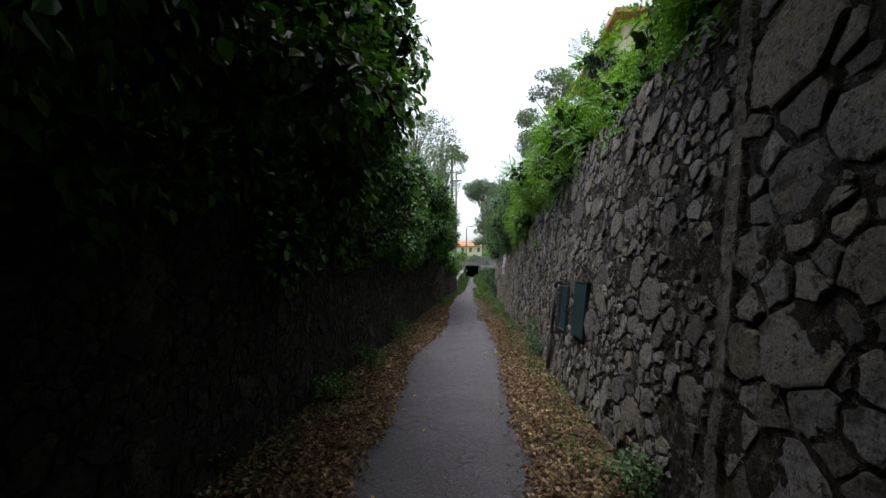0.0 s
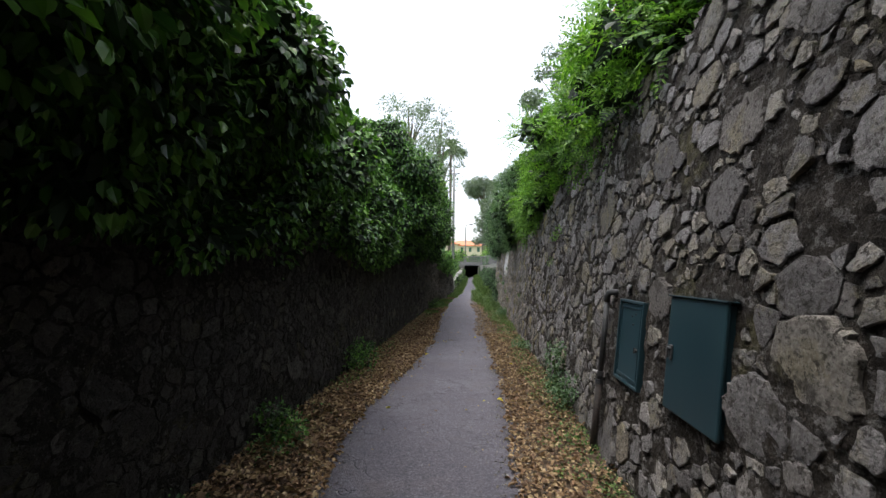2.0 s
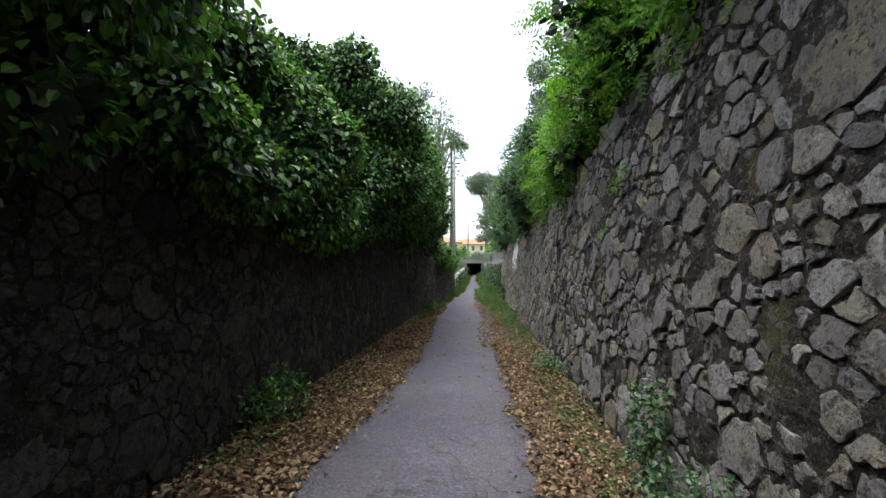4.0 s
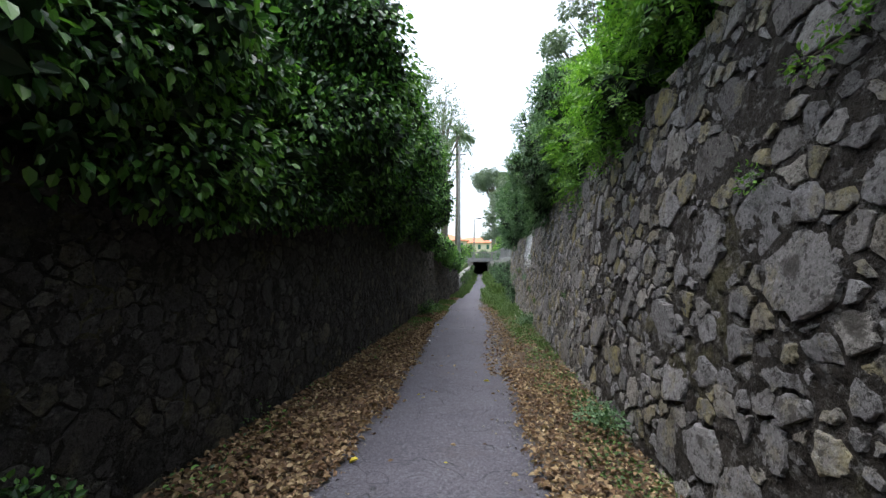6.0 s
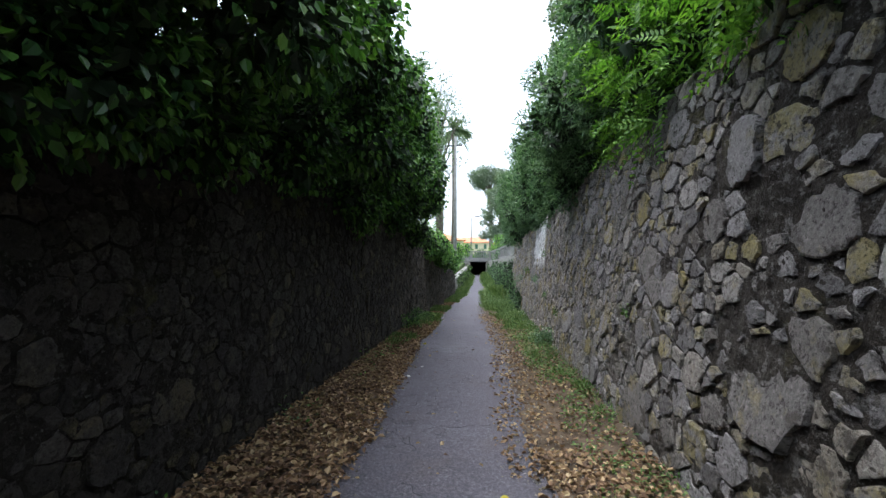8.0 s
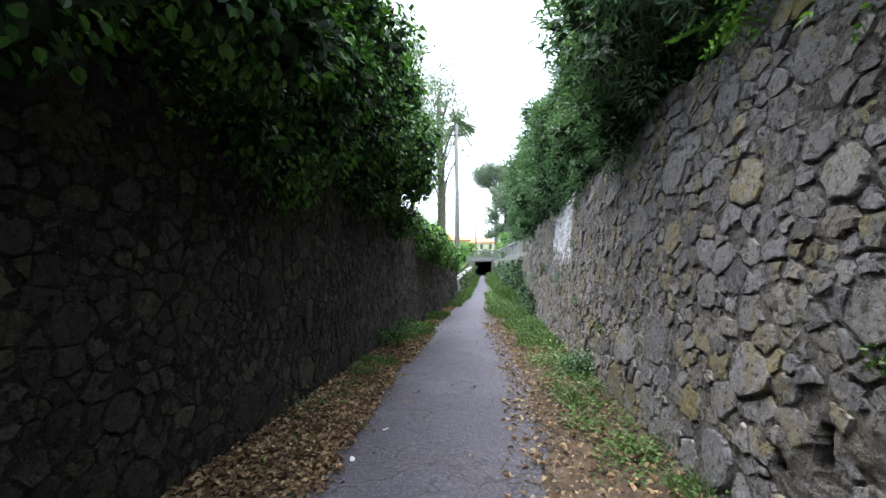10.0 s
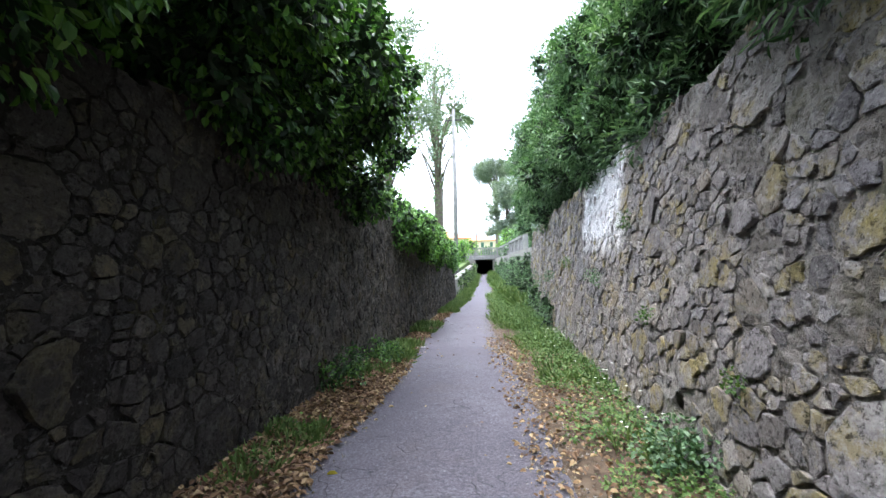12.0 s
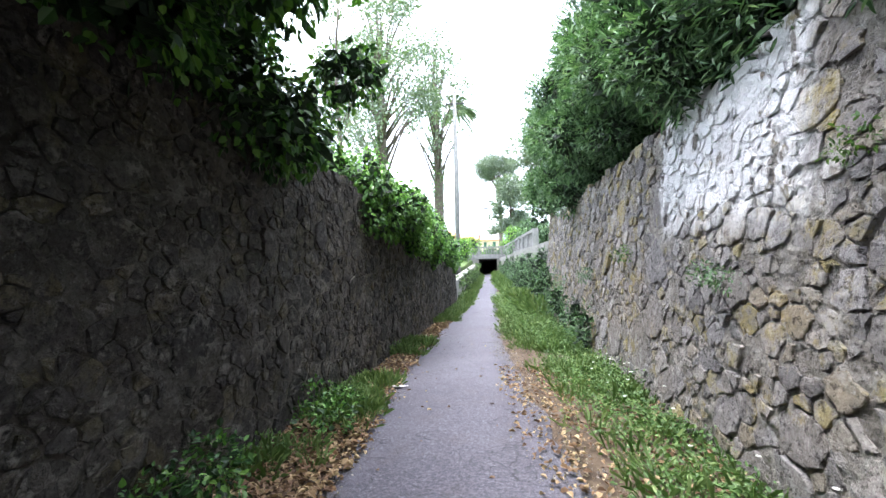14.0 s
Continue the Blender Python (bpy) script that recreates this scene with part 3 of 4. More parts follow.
# ---------------------------------------------------------------- rubble walls
def clip_cell(poly, n, c):
    """The part of a polygon where n . p <= c."""
    out = []
    for i, p in enumerate(poly):
        q = poly[(i + 1) % len(poly)]
        a, b = n[0] * p[0] + n[1] * p[1] - c, n[0] * q[0] + n[1] * q[1] - c
        if a <= 0:
            out.append(p)
        if a * b < 0:
            f = a / (a - b)
            out.append((p[0] + f * (q[0] - p[0]), p[1] + f * (q[1] - p[1])))
    return out


def stone_cells(rng, u0, u1, vtop, size_at, flat=1.15):
    """Seeds of uneven size and the cells between them, in wall coordinates."""
    seeds, grid = [], {}
    span = u1 - u0
    for scale, per_m in ((2.0, 1.3), (1.5, 4), (1.1, 12), (0.8, 36), (0.58, 120), (0.42, 330), (0.3, 520)):
        for _ in range(int(span * per_m)):
            u, v = rng.uniform(u0, u1), rng.uniform(-0.1, 3.5)
            if v > vtop(u):
                continue
            r = size_at(u, v) * scale * rng.uniform(0.85, 1.15)
            key = (int(u // 0.4), int(v // 0.4))
            ok = True
            for i in range(-1, 2):
                for j in range(-1, 2):
                    for (a, b, q) in grid.get((key[0] + i, key[1] + j), ()):
                        if ((a - u) / flat) ** 2 + (b - v) ** 2 < (0.84 * (q + r)) ** 2:
                            ok = False
                            break
                    if not ok:
                        break
                if not ok:
                    break
            if ok:
                grid.setdefault(key, []).append((u, v, r))
                seeds.append((u, v, r))
    cells = []
    for u, v, r in seeds:
        poly = [(-0.42, -0.3), (0.42, -0.3), (0.42, 0.3), (-0.42, 0.3)]
        key = (int(u // 0.4), int(v // 0.4))
        for i in range(-2, 3):
            for j in range(-2, 3):
                for (a, b, q) in grid.get((key[0] + i, key[1] + j), ()):
                    du, dv = a - u, b - v
                    if (du or dv) and poly and abs(du) < 0.6 and abs(dv) < 0.5:
                        d2 = (du / flat) ** 2 + dv ** 2
                        c = 0.5 * (d2 + r * r - q * q)
                        if max(du / flat ** 2 * s[0] + dv * s[1] for s in poly) <= c:
                            continue
                        poly = clip_cell(poly, (du / flat ** 2, dv), c)
        if len(poly) >= 3:
            cells.append((u, v, r, poly))
    return cells


def stone_mesh(rng, poly, gap, proud, lim):
    """Vertices in wall coordinates (u, v, h) and faces of one rough stone."""
    p = np.array(poly)
    p = np.clip(p, -lim, lim)
    cen = p.mean(axis=0)
    keep = []
    for i in range(len(p)):
        a, b = p[i], p[(i + 1) % len(p)]
        if np.linalg.norm(b - a) > 0.015:
            keep.append(a + (b - a) * rng.uniform(0.03, 0.12))
            if np.linalg.norm(b - a) > 0.07:
                keep.append(a + (b - a) * rng.uniform(0.4, 0.6) + rng.normal(size=2) * 0.007)
            keep.append(a + (b - a) * rng.uniform(0.86, 0.97))
    if len(keep) < 5:
        return None
    p = np.array(keep)
    rad = np.linalg.norm(p - cen, axis=1, keepdims=True)
    shrink = np.clip(1 - gap / np.maximum(rad, 0.01), 0.45, 0.96)
    p = cen + (p - cen) * shrink * rng.uniform(0.9, 1.05, (len(p), 1))
    n = len(p)
    tilt = rng.normal(size=2) * 0.075
    def ring(f, h, rough):
        q = cen + (p - cen) * f
        hh = h + (q - cen) @ tilt + rng.normal(size=n) * rough
        return np.column_stack([q, hh])
    if lim < 0.11:
        rows = [ring(1.04, -0.03, 0), ring(0.95, proud, 0.002)]
        verts = np.concatenate(rows + [np.array([[cen[0], cen[1], proud * 1.1]])])
        faces = [(i, (i + 1) % n, n + (i + 1) % n, n + i) for i in range(n)] + [(n + i, n + (i + 1) % n, 2 * n) for i in range(n)]
        return verts, faces
    rows = [ring(1.03, -0.05, 0), ring(1.0, proud * 0.75, 0.003), ring(0.93, proud, 0.001), ring(0.5, proud * 1.05 + 0.001, 0.0008)]
    verts = np.concatenate(rows + [np.array([[cen[0], cen[1], proud * 1.03]])])
    faces = []
    for k in range(3):
        for i in range(n):
            faces.append((k * n + i, k * n + (i + 1) % n, (k + 1) * n + (i + 1) % n, (k + 1) * n + i))
    for i in range(n):
        faces.append((3 * n + i, 3 * n + (i + 1) % n, 4 * n))
    return verts, faces


HOLES = [(18.35, 0.3, 0.09, 0.07), (14.5, 0.55, 0.045, 0.12), (14.75, 0.42, 0.05, 0.05)]


def in_hole(u, v, grow=1.0):
    return any(((u - a) / (p * grow)) ** 2 + ((v - b) / (q * grow)) ** 2 < 1 for a, b, p, q in HOLES)


def rubble_wall(name, label, seed, u0, u1, face, out, vtop, size_at, gap_at, proud_at, back, near, stone_mat, mortar_mat):
    """A rubble wall along y: a mortar body with rough faces, and its stones. out: which way the lane lies in x."""
    rng = np.random.default_rng(seed)
    # body
    us = np.concatenate([np.arange(u0, -1, 0.08), np.arange(-1, 23, 0.021 if out < 0 else 0.03), np.arange(23, u1 + 0.001, 0.05)])
    nv = 130 if out < 0 else 80
    verts, faces = [], []
    for u in us:
        t = vtop(u)
        for j in range(nv):
            v = -0.3 + (t + 0.3) * j / (nv - 1)
            h = 0.017 * noise.noise((u * 4, v * 5, seed)) + 0.014 * noise.noise((u * 13, v * 14, seed)) + 0.009 * noise.noise((u * 31, v * 31, seed))
            h += 0.002
            if out < 0 and 2.1 < u < 2.3:
                h += 0.03
            if out < 0 and in_hole(u, v):
                h -= 0.16
            verts.append((face(u, v) + out * h, u, v))
        verts.append((back, u, t + 0.02))
        verts.append((back, u, -0.3))
    k = nv + 2
    for i in range(len(us) - 1):
        for j in range(k):
            a, b = i * k + j, i * k + (j + 1) % k
            faces.append((a, b, b + k, a + k) if out > 0 else (a, a + k, b + k, b))
    me = bpy.data.meshes.new(name)
    last = (len(us) - 1) * k
    me.from_pydata(verts, [], faces + [tuple(range(k)), tuple(range(last, last + k))])
    me.materials.append(mortar_mat)
    wall = tagged(new(name, me), label, "wall", kind="structure")
    # stones
    jv, jf, base, made = [], [], 0, 0
    for u, v, r, poly in stone_cells(rng, u0, u1, vtop, size_at):
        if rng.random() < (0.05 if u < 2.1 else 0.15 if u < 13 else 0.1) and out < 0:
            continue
        if out < 0 and (in_hole(u, v, 1.9) or on_cabinet(u, v, r) or 2.07 < u < 2.33):
            continue
        got = stone_mesh(rng, poly, gap_at(u, v, rng), proud_at(u, v) * rng.uniform(0.4, 1.3), 2.3 * r)
        if not got:
            continue
        w, f = got
        h = w[:, 2]
        top = vtop(u) + 0.03
        q = np.column_stack([[face(u, v + b) + out * c for b, c in zip(w[:, 1], h)], u + w[:, 0], np.minimum(v + w[:, 1], top)])
        if near[0] < u < near[1] and r > 0.055 and v > 0 and made < 300:
            c = q.mean(axis=0)
            me = bpy.data.meshes.new("stone")
            me.from_pydata((q - c).tolist(), [], f)
            me.materials.append(stone_mat)
            ob = new("stone", me)
            ob.parent, ob.location = wall, c
            made += 1
        else:
            jv.append(q)
            jf += [tuple(i + base for i in t) for t in f]
            base += len(q)
    me = bpy.data.meshes.new("stones")
    me.from_pydata(np.concatenate(jv).tolist(), [], jf)
    me.materials.append(stone_mat)
    part("stones", me, wall, kind="stuff")
    return wall


def on_cabinet(u, v, r):
    m = 0.9 * r + 0.01
    return any(a - m < u < b + m and p - m < v < q + m for a, b, p, q in ((5.95, 6.48, 0.7, 1.35), (4.9, 5.52, 0.74, 1.43)))


def build_walls():
    def size_r(u, v):
        return (0.15 if u < 2.12 else 0.118 if 6.5 < u < 14 else 0.104) * (1.15 if v < 0.6 else 1.0)
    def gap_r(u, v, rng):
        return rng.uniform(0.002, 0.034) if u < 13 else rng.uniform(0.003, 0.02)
    def proud_r(u, v):
        return 0.017
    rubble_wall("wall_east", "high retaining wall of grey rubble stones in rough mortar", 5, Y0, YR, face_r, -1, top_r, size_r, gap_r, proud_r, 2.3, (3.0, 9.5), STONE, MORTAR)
    rubble_wall("wall_west", "rubble stone wall with shade coloured into its stone and mortar", 8, Y0, YL, face_l, 1, top_l,
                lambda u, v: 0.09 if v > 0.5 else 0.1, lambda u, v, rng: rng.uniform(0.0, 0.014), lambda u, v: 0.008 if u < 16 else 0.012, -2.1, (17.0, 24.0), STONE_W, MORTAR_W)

# ---------------------------------------------------------------- meter boxes and pipe
def wall_pose(y, z):
    """A frame on the east wall's face: x along the wall towards -y, y out of the wall, z up the wall."""
    a = math.atan(RS)
    m = Matrix(((0, -math.cos(a), math.sin(a), 0), (-1, 0, 0, 0), (0, math.sin(a), math.cos(a), 0), (0, 0, 0, 1)))
    return Matrix.Translation((face_r(y, z), y, z)) @ m


def framed_box():
    w, h = 0.25, 0.32
    top = empty("meter_cabinet")
    top.matrix_world = wall_pose(6.21, 1.025)
    tagged(top, "flush dark teal metal meter cabinet set in the stone wall", "meter box", group="meter boxes")
    bm = bmesh.new()
    for lo, hi in (((-w, -0.05, -h), (-w + 0.022, 0.03, h)), ((w - 0.022, -0.05, -h), (w, 0.03, h)), ((-w + 0.022, -0.05, h - 0.022), (w - 0.022, 0.03, h)), ((-w + 0.022, -0.05, -h), (w - 0.022, 0.03, -h + 0.022))):
        box(bm, lo, hi, 0.003)
    part("frame", finish(bm, "frame", PAINT), top)
    bm = bmesh.new()
    box(bm, (-w + 0.03, -0.04, -h + 0.03), (w - 0.03, 0.018, h - 0.03), 0.004)
    door = part("door", finish(bm, "door", PAINT), top, "flat teal sheet metal door")
    bm = bmesh.new()
    for lo, hi in (((-w + 0.05, 0.018, h - 0.062), (w - 0.05, 0.024, h - 0.054)), ((-w + 0.05, 0.018, -h + 0.054), (w - 0.05, 0.024, -h + 0.062)), ((-w + 0.05, 0.018, -h + 0.062), (-w + 0.058, 0.024, h - 0.062)), ((w - 0.058, 0.018, -h + 0.062), (w - 0.05, 0.024, h - 0.062))):
        box(bm, lo, hi, 0.001)
    part("pressed_rib", finish(bm, "pressed_rib", PAINT), door)
    bm = bmesh.new()
    bmesh.ops.create_cone(bm, cap_ends=True, segments=14, radius1=0.014, radius2=0.012, depth=0.02, matrix=pose(w - 0.085, 0.026, -0.04, 90))
    box(bm, (w - 0.089, 0.03, -0.06), (w - 0.081, 0.042, -0.02), 0.002)
    part("lock", finish(bm, "lock", PIPE), door, "small dark turn lock")
    for x, z in ((-0.2, 0.25), (0.03, 0.2), (0.1, 0.22), (0.06, 0.14)):
        bm = bmesh.new()
        bmesh.ops.create_cone(bm, cap_ends=True, segments=8, radius1=0.007, radius2=0.005, depth=0.008, matrix=pose(x, 0.021, z, 90))
        part("rivet", finish(bm, "rivet", RUSTY), door)


def raised_box():
    w, h, t = 0.29, 0.33, 0.05
    top = empty("meter_cabinet")
    top.matrix_world = wall_pose(5.21, 1.085)
    tagged(top, "raised dark teal metal meter cabinet with a latch", "meter box", group="meter boxes")
    bm = bmesh.new()
    box(bm, (-w + 0.012, -0.05, -h + 0.012), (w - 0.012, t - 0.02, h - 0.012), 0.006)
    part("body", finish(bm, "body", PAINT), top)
    bm = bmesh.new()
    box(bm, (-w, t - 0.02, -h), (w, t, h), 0.009, 2)
    door = part("door", finish(bm, "door", PAINT), top, "teal lid with folded edges")
    bm = bmesh.new()
    box(bm, (-w + 0.05, t, -0.045), (-w + 0.085, t + 0.012, 0.045), 0.004)
    bmesh.ops.create_cone(bm, cap_ends=True, segments=12, radius1=0.012, radius2=0.01, depth=0.024, matrix=pose(-w + 0.067, t + 0.016, 0.02, 90))
    box(bm, (-w + 0.06, t + 0.02, -0.03), (-w + 0.074, t + 0.032, 0.03), 0.003)
    part("latch", finish(bm, "latch", PIPE), door, "dark metal latch")
    bm = bmesh.new()
    box(bm, (-w - 0.012, -0.02, h), (w + 0.012, t + 0.012, h + 0.008), 0.002)
    part("rain_lip", finish(bm, "rain_lip", PAINT), top)


def standpipe():
    top = empty("drain_pipe", (1.3, 6.62, 0))
    tagged(top, "dark steel pipe rising from the ground into the wall", "pipe")
    def at(z, off):
        return (face_r(6.7, z) - off - 1.3, 6.7 - 6.62, z)
    bm = bmesh.new()
    tube(bm, [at(-0.1, 0.06), at(0.3, 0.06), at(0.62, 0.06)], [0.03, 0.03, 0.03], 12)
    part("lower_pipe", finish(bm, "lower_pipe", RUSTY, True), top, "black bitumen-coated lower pipe")
    bm = bmesh.new()
    tube(bm, [at(0.62, 0.06), at(1.0, 0.06), at(1.3, 0.06)], [0.024, 0.024, 0.024], 12)
    part("upper_pipe", finish(bm, "upper_pipe", PIPE, True), top)
    bm = bmesh.new()
    e = at(1.3, 0.06)
    tube(bm, [e, (e[0], e[1], e[2] + 0.05), (e[0] + 0.012, e[1] - 0.012, e[2] + 0.078), (e[0] + 0.035, e[1] - 0.03, e[2] + 0.088), (e[0] + 0.12, e[1] - 0.1, e[2] + 0.088)], [0.029, 0.029, 0.029, 0.029, 0.026], 12)
    part("elbow", finish(bm, "elbow", PIPE, True), top)
    for z, r in ((0.6, 0.036), (0.67, 0.032)):
        bm = bmesh.new()
        tube(bm, [at(z - 0.02, 0.06), at(z + 0.02, 0.06)], [r, r], 12)
        part("coupling", finish(bm, "coupling", PIPE), top)
    bm = bmesh.new()
    a = at(0.67, 0.06)
    tube(bm, [(a[0] - 0.02, a[1], a[2] + 0.01), (a[0] - 0.06, a[1] + 0.02, a[2] + 0.02)], [0.014, 0.012], 8)
    part("tap_stub", finish(bm, "tap_stub", BRASS), top, "pale metal tap stub")


# ---------------------------------------------------------------- far end of the lane
def build_far():
    # low walls beyond the rubble
    for name, x0, x1, y0, y1, z0, z1, s, label in (("wall_northwest", -1.3, -1.35, YL + 0.02, 62.5, 0.85, 2.1, -1, "low grey plastered wall beside the path"),
                                                  ("wall_northeast", 1.9, 0.85, YR + 0.02, 62, 2.1, 2.55, 1, "pale plastered wall behind tall weeds")):
        bm = bmesh.new()
        vs = []
        for x, y, z in ((x0, y0, z0), (x1, y1, z1)):
            vs.append([bm.verts.new(p) for p in ((x, y, -0.5), (x, y, z), (x + s * 0.35, y, z), (x + s * 0.35, y, -0.5))])
        for i in range(4):
            bm.faces.new((vs[0][i], vs[0][(i + 1) % 4], vs[1][(i + 1) % 4], vs[1][i]))
        bm.faces.new(vs[0][::-1])
        bm.faces.new(vs[1])
        tagged(new(name, finish(bm, name, PLASTER)), label, "wall", kind="structure")
    # bridge
    br = empty("bridge", (0, YBRIDGE + 1, 0))
    tagged(br, "small grey concrete road bridge with a balustrade over the path", "bridge")
    bm = bmesh.new()
    box(bm, (-6, -1.0, 2.47), (6, 31.5, 2.82), 0.03)
    part("deck", finish(bm, "deck", CONCRETE), br)
    bm = bmesh.new()
    box(bm, (-6, -0.95, -0.6), (-1.32, 31.5, 2.47))
    part("abutment", finish(bm, "abutment", PLASTER), br)
    bm = bmesh.new()
    box(bm, (0.6, -0.95, -0.6), (6, 31.5, 2.47))
    part("abutment", finish(bm, "abutment", PLASTER), br)
    balustrade(br, Vector((-6, -0.85, 2.82)), Vector((1.35, -0.85, 2.82)))
    # balustrade along the upper street
    st = empty("balustrade", (2.1, 38, 2.2))
    tagged(st, "weathered grey balustrade along the upper street", "balustrade")
    bm = bmesh.new()
    a, b = Vector((0, 0, 0)), Vector((1.4 - 2.1, 61.8 - 38, 2.82 - 2.2))
    balustrade(st, a, b)


def balustrade(parent, a, b, h=0.95):
    d = b - a
    n = max(2, int(d.length / 0.26))
    side = Vector((-d.y, d.x, 0)).normalized() * 0.09
    def rail(name, z0, z1, wide):
        bm = bmesh.new()
        rows = []
        for p in (a, b):
            rows.append([bm.verts.new(p + side * wide * sx + Vector((0, 0, z))) for sx, z in ((-1, z0), (1, z0), (1, z1), (-1, z1))])
        for i in range(4):
            bm.faces.new((rows[0][i], rows[0][(i + 1) % 4], rows[1][(i + 1) % 4], rows[1][i]))
        bm.faces.new(rows[0][::-1])
        bm.faces.new(rows[1])
        part(name, finish(bm, name, CONCRETE), parent)
    rail("bottom_rail", 0, 0.14, 1.1)
    rail("top_rail", h - 0.13, h, 1.4)
    bm = bmesh.new()
    tube(bm, [(0, 0, 0.14), (0, 0, 0.22), (0, 0, 0.36), (0, 0, 0.6), (0, 0, 0.76), (0, 0, h - 0.13)], [0.06, 0.045, 0.075, 0.04, 0.05, 0.06], 8)
    me = finish(bm, "baluster", CONCRETE, True)
    bm = bmesh.new()
    box(bm, (-0.14, -0.14, 0), (0.14, 0.14, h + 0.02), 0.01)
    pm = finish(bm, "post", CONCRETE)
    for i in range(n + 1):
        ob = part("post" if i % 9 == 0 else "baluster", pm if i % 9 == 0 else me, parent)
        ob.location = a + d * (i / n)


def tree(name, label, seed, base, height, trunk_r, crown, n_limbs, density, size, mat, template=T_OVATE, lean=(0, 0), clad=None):
    """crown: (centre height as a share, spread, vertical radius)."""
    rng = np.random.default_rng(seed)
    top = empty(name, base)
    tagged(top, label, "tree", group="trees beyond the walls")
    bm = bmesh.new()
    pts = [Vector((lean[0] * f + 0.12 * math.sin(5 * f + seed), lean[1] * f + 0.1 * math.cos(4 * f + seed), height * 0.92 * f - 0.3 * (f == 0))) for f in (0, 0.2, 0.4, 0.6, 0.8, 1)]
    tube(bm, pts, [trunk_r * 1.25, trunk_r, trunk_r * 0.9, trunk_r * 0.7, trunk_r * 0.45, trunk_r * 0.15], 10)
    part("trunk", finish(bm, "trunk", BARK, True), top)
    hc, spread, vr = crown
    clumps = []
    for i in range(n_limbs):
        ang, el = rng.uniform(0, 2 * math.pi), rng.uniform(-0.8, 1)
        rr = spread * math.sqrt(max(0.05, 1 - el * el)) * rng.uniform(0.55, 1)
        end = Vector((lean[0] * hc + rr * math.cos(ang), lean[1] * hc + rr * math.sin(ang), height * hc + vr * el))
        f = min(0.95, max(0.25, (end.z / height) - rng.uniform(0.1, 0.3)))
        k = f * 5
        st = pts[int(k)].lerp(pts[min(5, int(k) + 1)], k - int(k))
        mid = st.lerp(end, 0.5) + Vector((0, 0, 0.1 * spread))
        bm = bmesh.new()
        tube(bm, [st, mid, end], [trunk_r * 0.28, trunk_r * 0.16, trunk_r * 0.04], 6)
        part("limb", finish(bm, "limb", BARK, True), top)
        for _ in range(3):
            q = spread * rng.uniform(0.16, 0.3)
            e = end + Vector(rng.normal(size=3) * spread * 0.14)
            clumps.append((e.x, e.y, e.z, q, q, q * 0.7))
    part("crown", foliage(rng, clumps, density, size, template, mat, 0.3), top, kind="stuff")
    if clad:
        c = [(pts[0].x + lean[0] * f, pts[0].y + lean[1] * f, height * f, trunk_r * 1.5, trunk_r * 1.5, height * 0.09) for f in np.linspace(0.05, clad, 7)]
        part("ivy_sleeve", foliage(rng, c, 60, 0.14, T_OVATE, IVY, 0.7), top, "ivy climbing the trunk", "stuff")
    return top


def palm(base, height):
    rng = np.random.default_rng(77)
    top = empty("palm_tree", base)
    tagged(top, "tall thin palm with arching fronds behind the hedge", "tree", group="trees beyond the walls")
    bm = bmesh.new()
    tube(bm, [(0, 0, -0.3), (0.1, 0, height * 0.5), (0, 0, height)], [0.26, 0.2, 0.18], 10)
    part("trunk", finish(bm, "trunk", BARK, True), top)
    for i in range(26):
        a, e = rng.uniform(0, 2 * math.pi), rng.uniform(-0.5, 1.2)
        way = np.array((math.cos(a) * math.cos(e), math.sin(a) * math.cos(e), math.sin(e)))
        n = 30
        f = np.linspace(0.15, 1, n)[:, None]
        p = np.array((0, 0, height)) + way * 2.6 * f + np.array((0, 0, -1.3)) * f ** 2
        side = unit(np.cross(way, (0, 0, 1.0)))
        pp = np.concatenate([p, p])
        dd = np.concatenate([0.7 * way + side + np.array((0, 0, -0.3)) + 0 * p, 0.7 * way - side + np.array((0, 0, -0.3)) + 0 * p])
        part("frond", leaves("frond", pp, dd, np.tile((0, 0, 1.0), (2 * n, 1)), 0.55 * np.ones(2 * n), T_NARROW, GREY_TREE), top)


def pole():
    top = empty("utility_pole", (-1.74, 40, 1.3))
    tagged(top, "tall slim grey utility pole behind the low wall", "pole")
    bm = bmesh.new()
    tube(bm, [(0, 0, -0.4), (0, 0, 4), (0, 0, 9.6)], [0.13, 0.12, 0.09], 12)
    part("shaft", finish(bm, "shaft", CONCRETE, True), top)
    bm = bmesh.new()
    box(bm, (-0.5, -0.04, 8.9), (0.5, 0.04, 8.98), 0.005)
    part("crossarm", finish(bm, "crossarm", PIPE), top)
    for x in (-0.42, 0.42):
        bm = bmesh.new()
        tube(bm, [(x, 0, 8.98), (x, 0, 9.04), (x, 0, 9.12)], [0.02, 0.04, 0.025], 8)
        part("insulator", finish(bm, "insulator", CONCRETE), top)
    lamp = empty("street_lamp", (-1.5, 74, 2.75))
    tagged(lamp, "thin pale street lamp standing by the bridge", "street lamp")
    bm = bmesh.new()
    tube(bm, [(0, 0, 0), (0, 0, 6.2), (0.05, 0, 6.6), (0.4, 0, 6.8), (0.7, 0, 6.8)], [0.11, 0.08, 0.06, 0.05, 0.05], 8)
    part("post", finish(bm, "post", CONCRETE, True), lamp)
    bm = bmesh.new()
    box(bm, (0.6, -0.14, 6.7), (1.25, 0.14, 6.85), 0.05, 2)
    part("lamp_head", finish(bm, "lamp_head", PIPE), lamp)


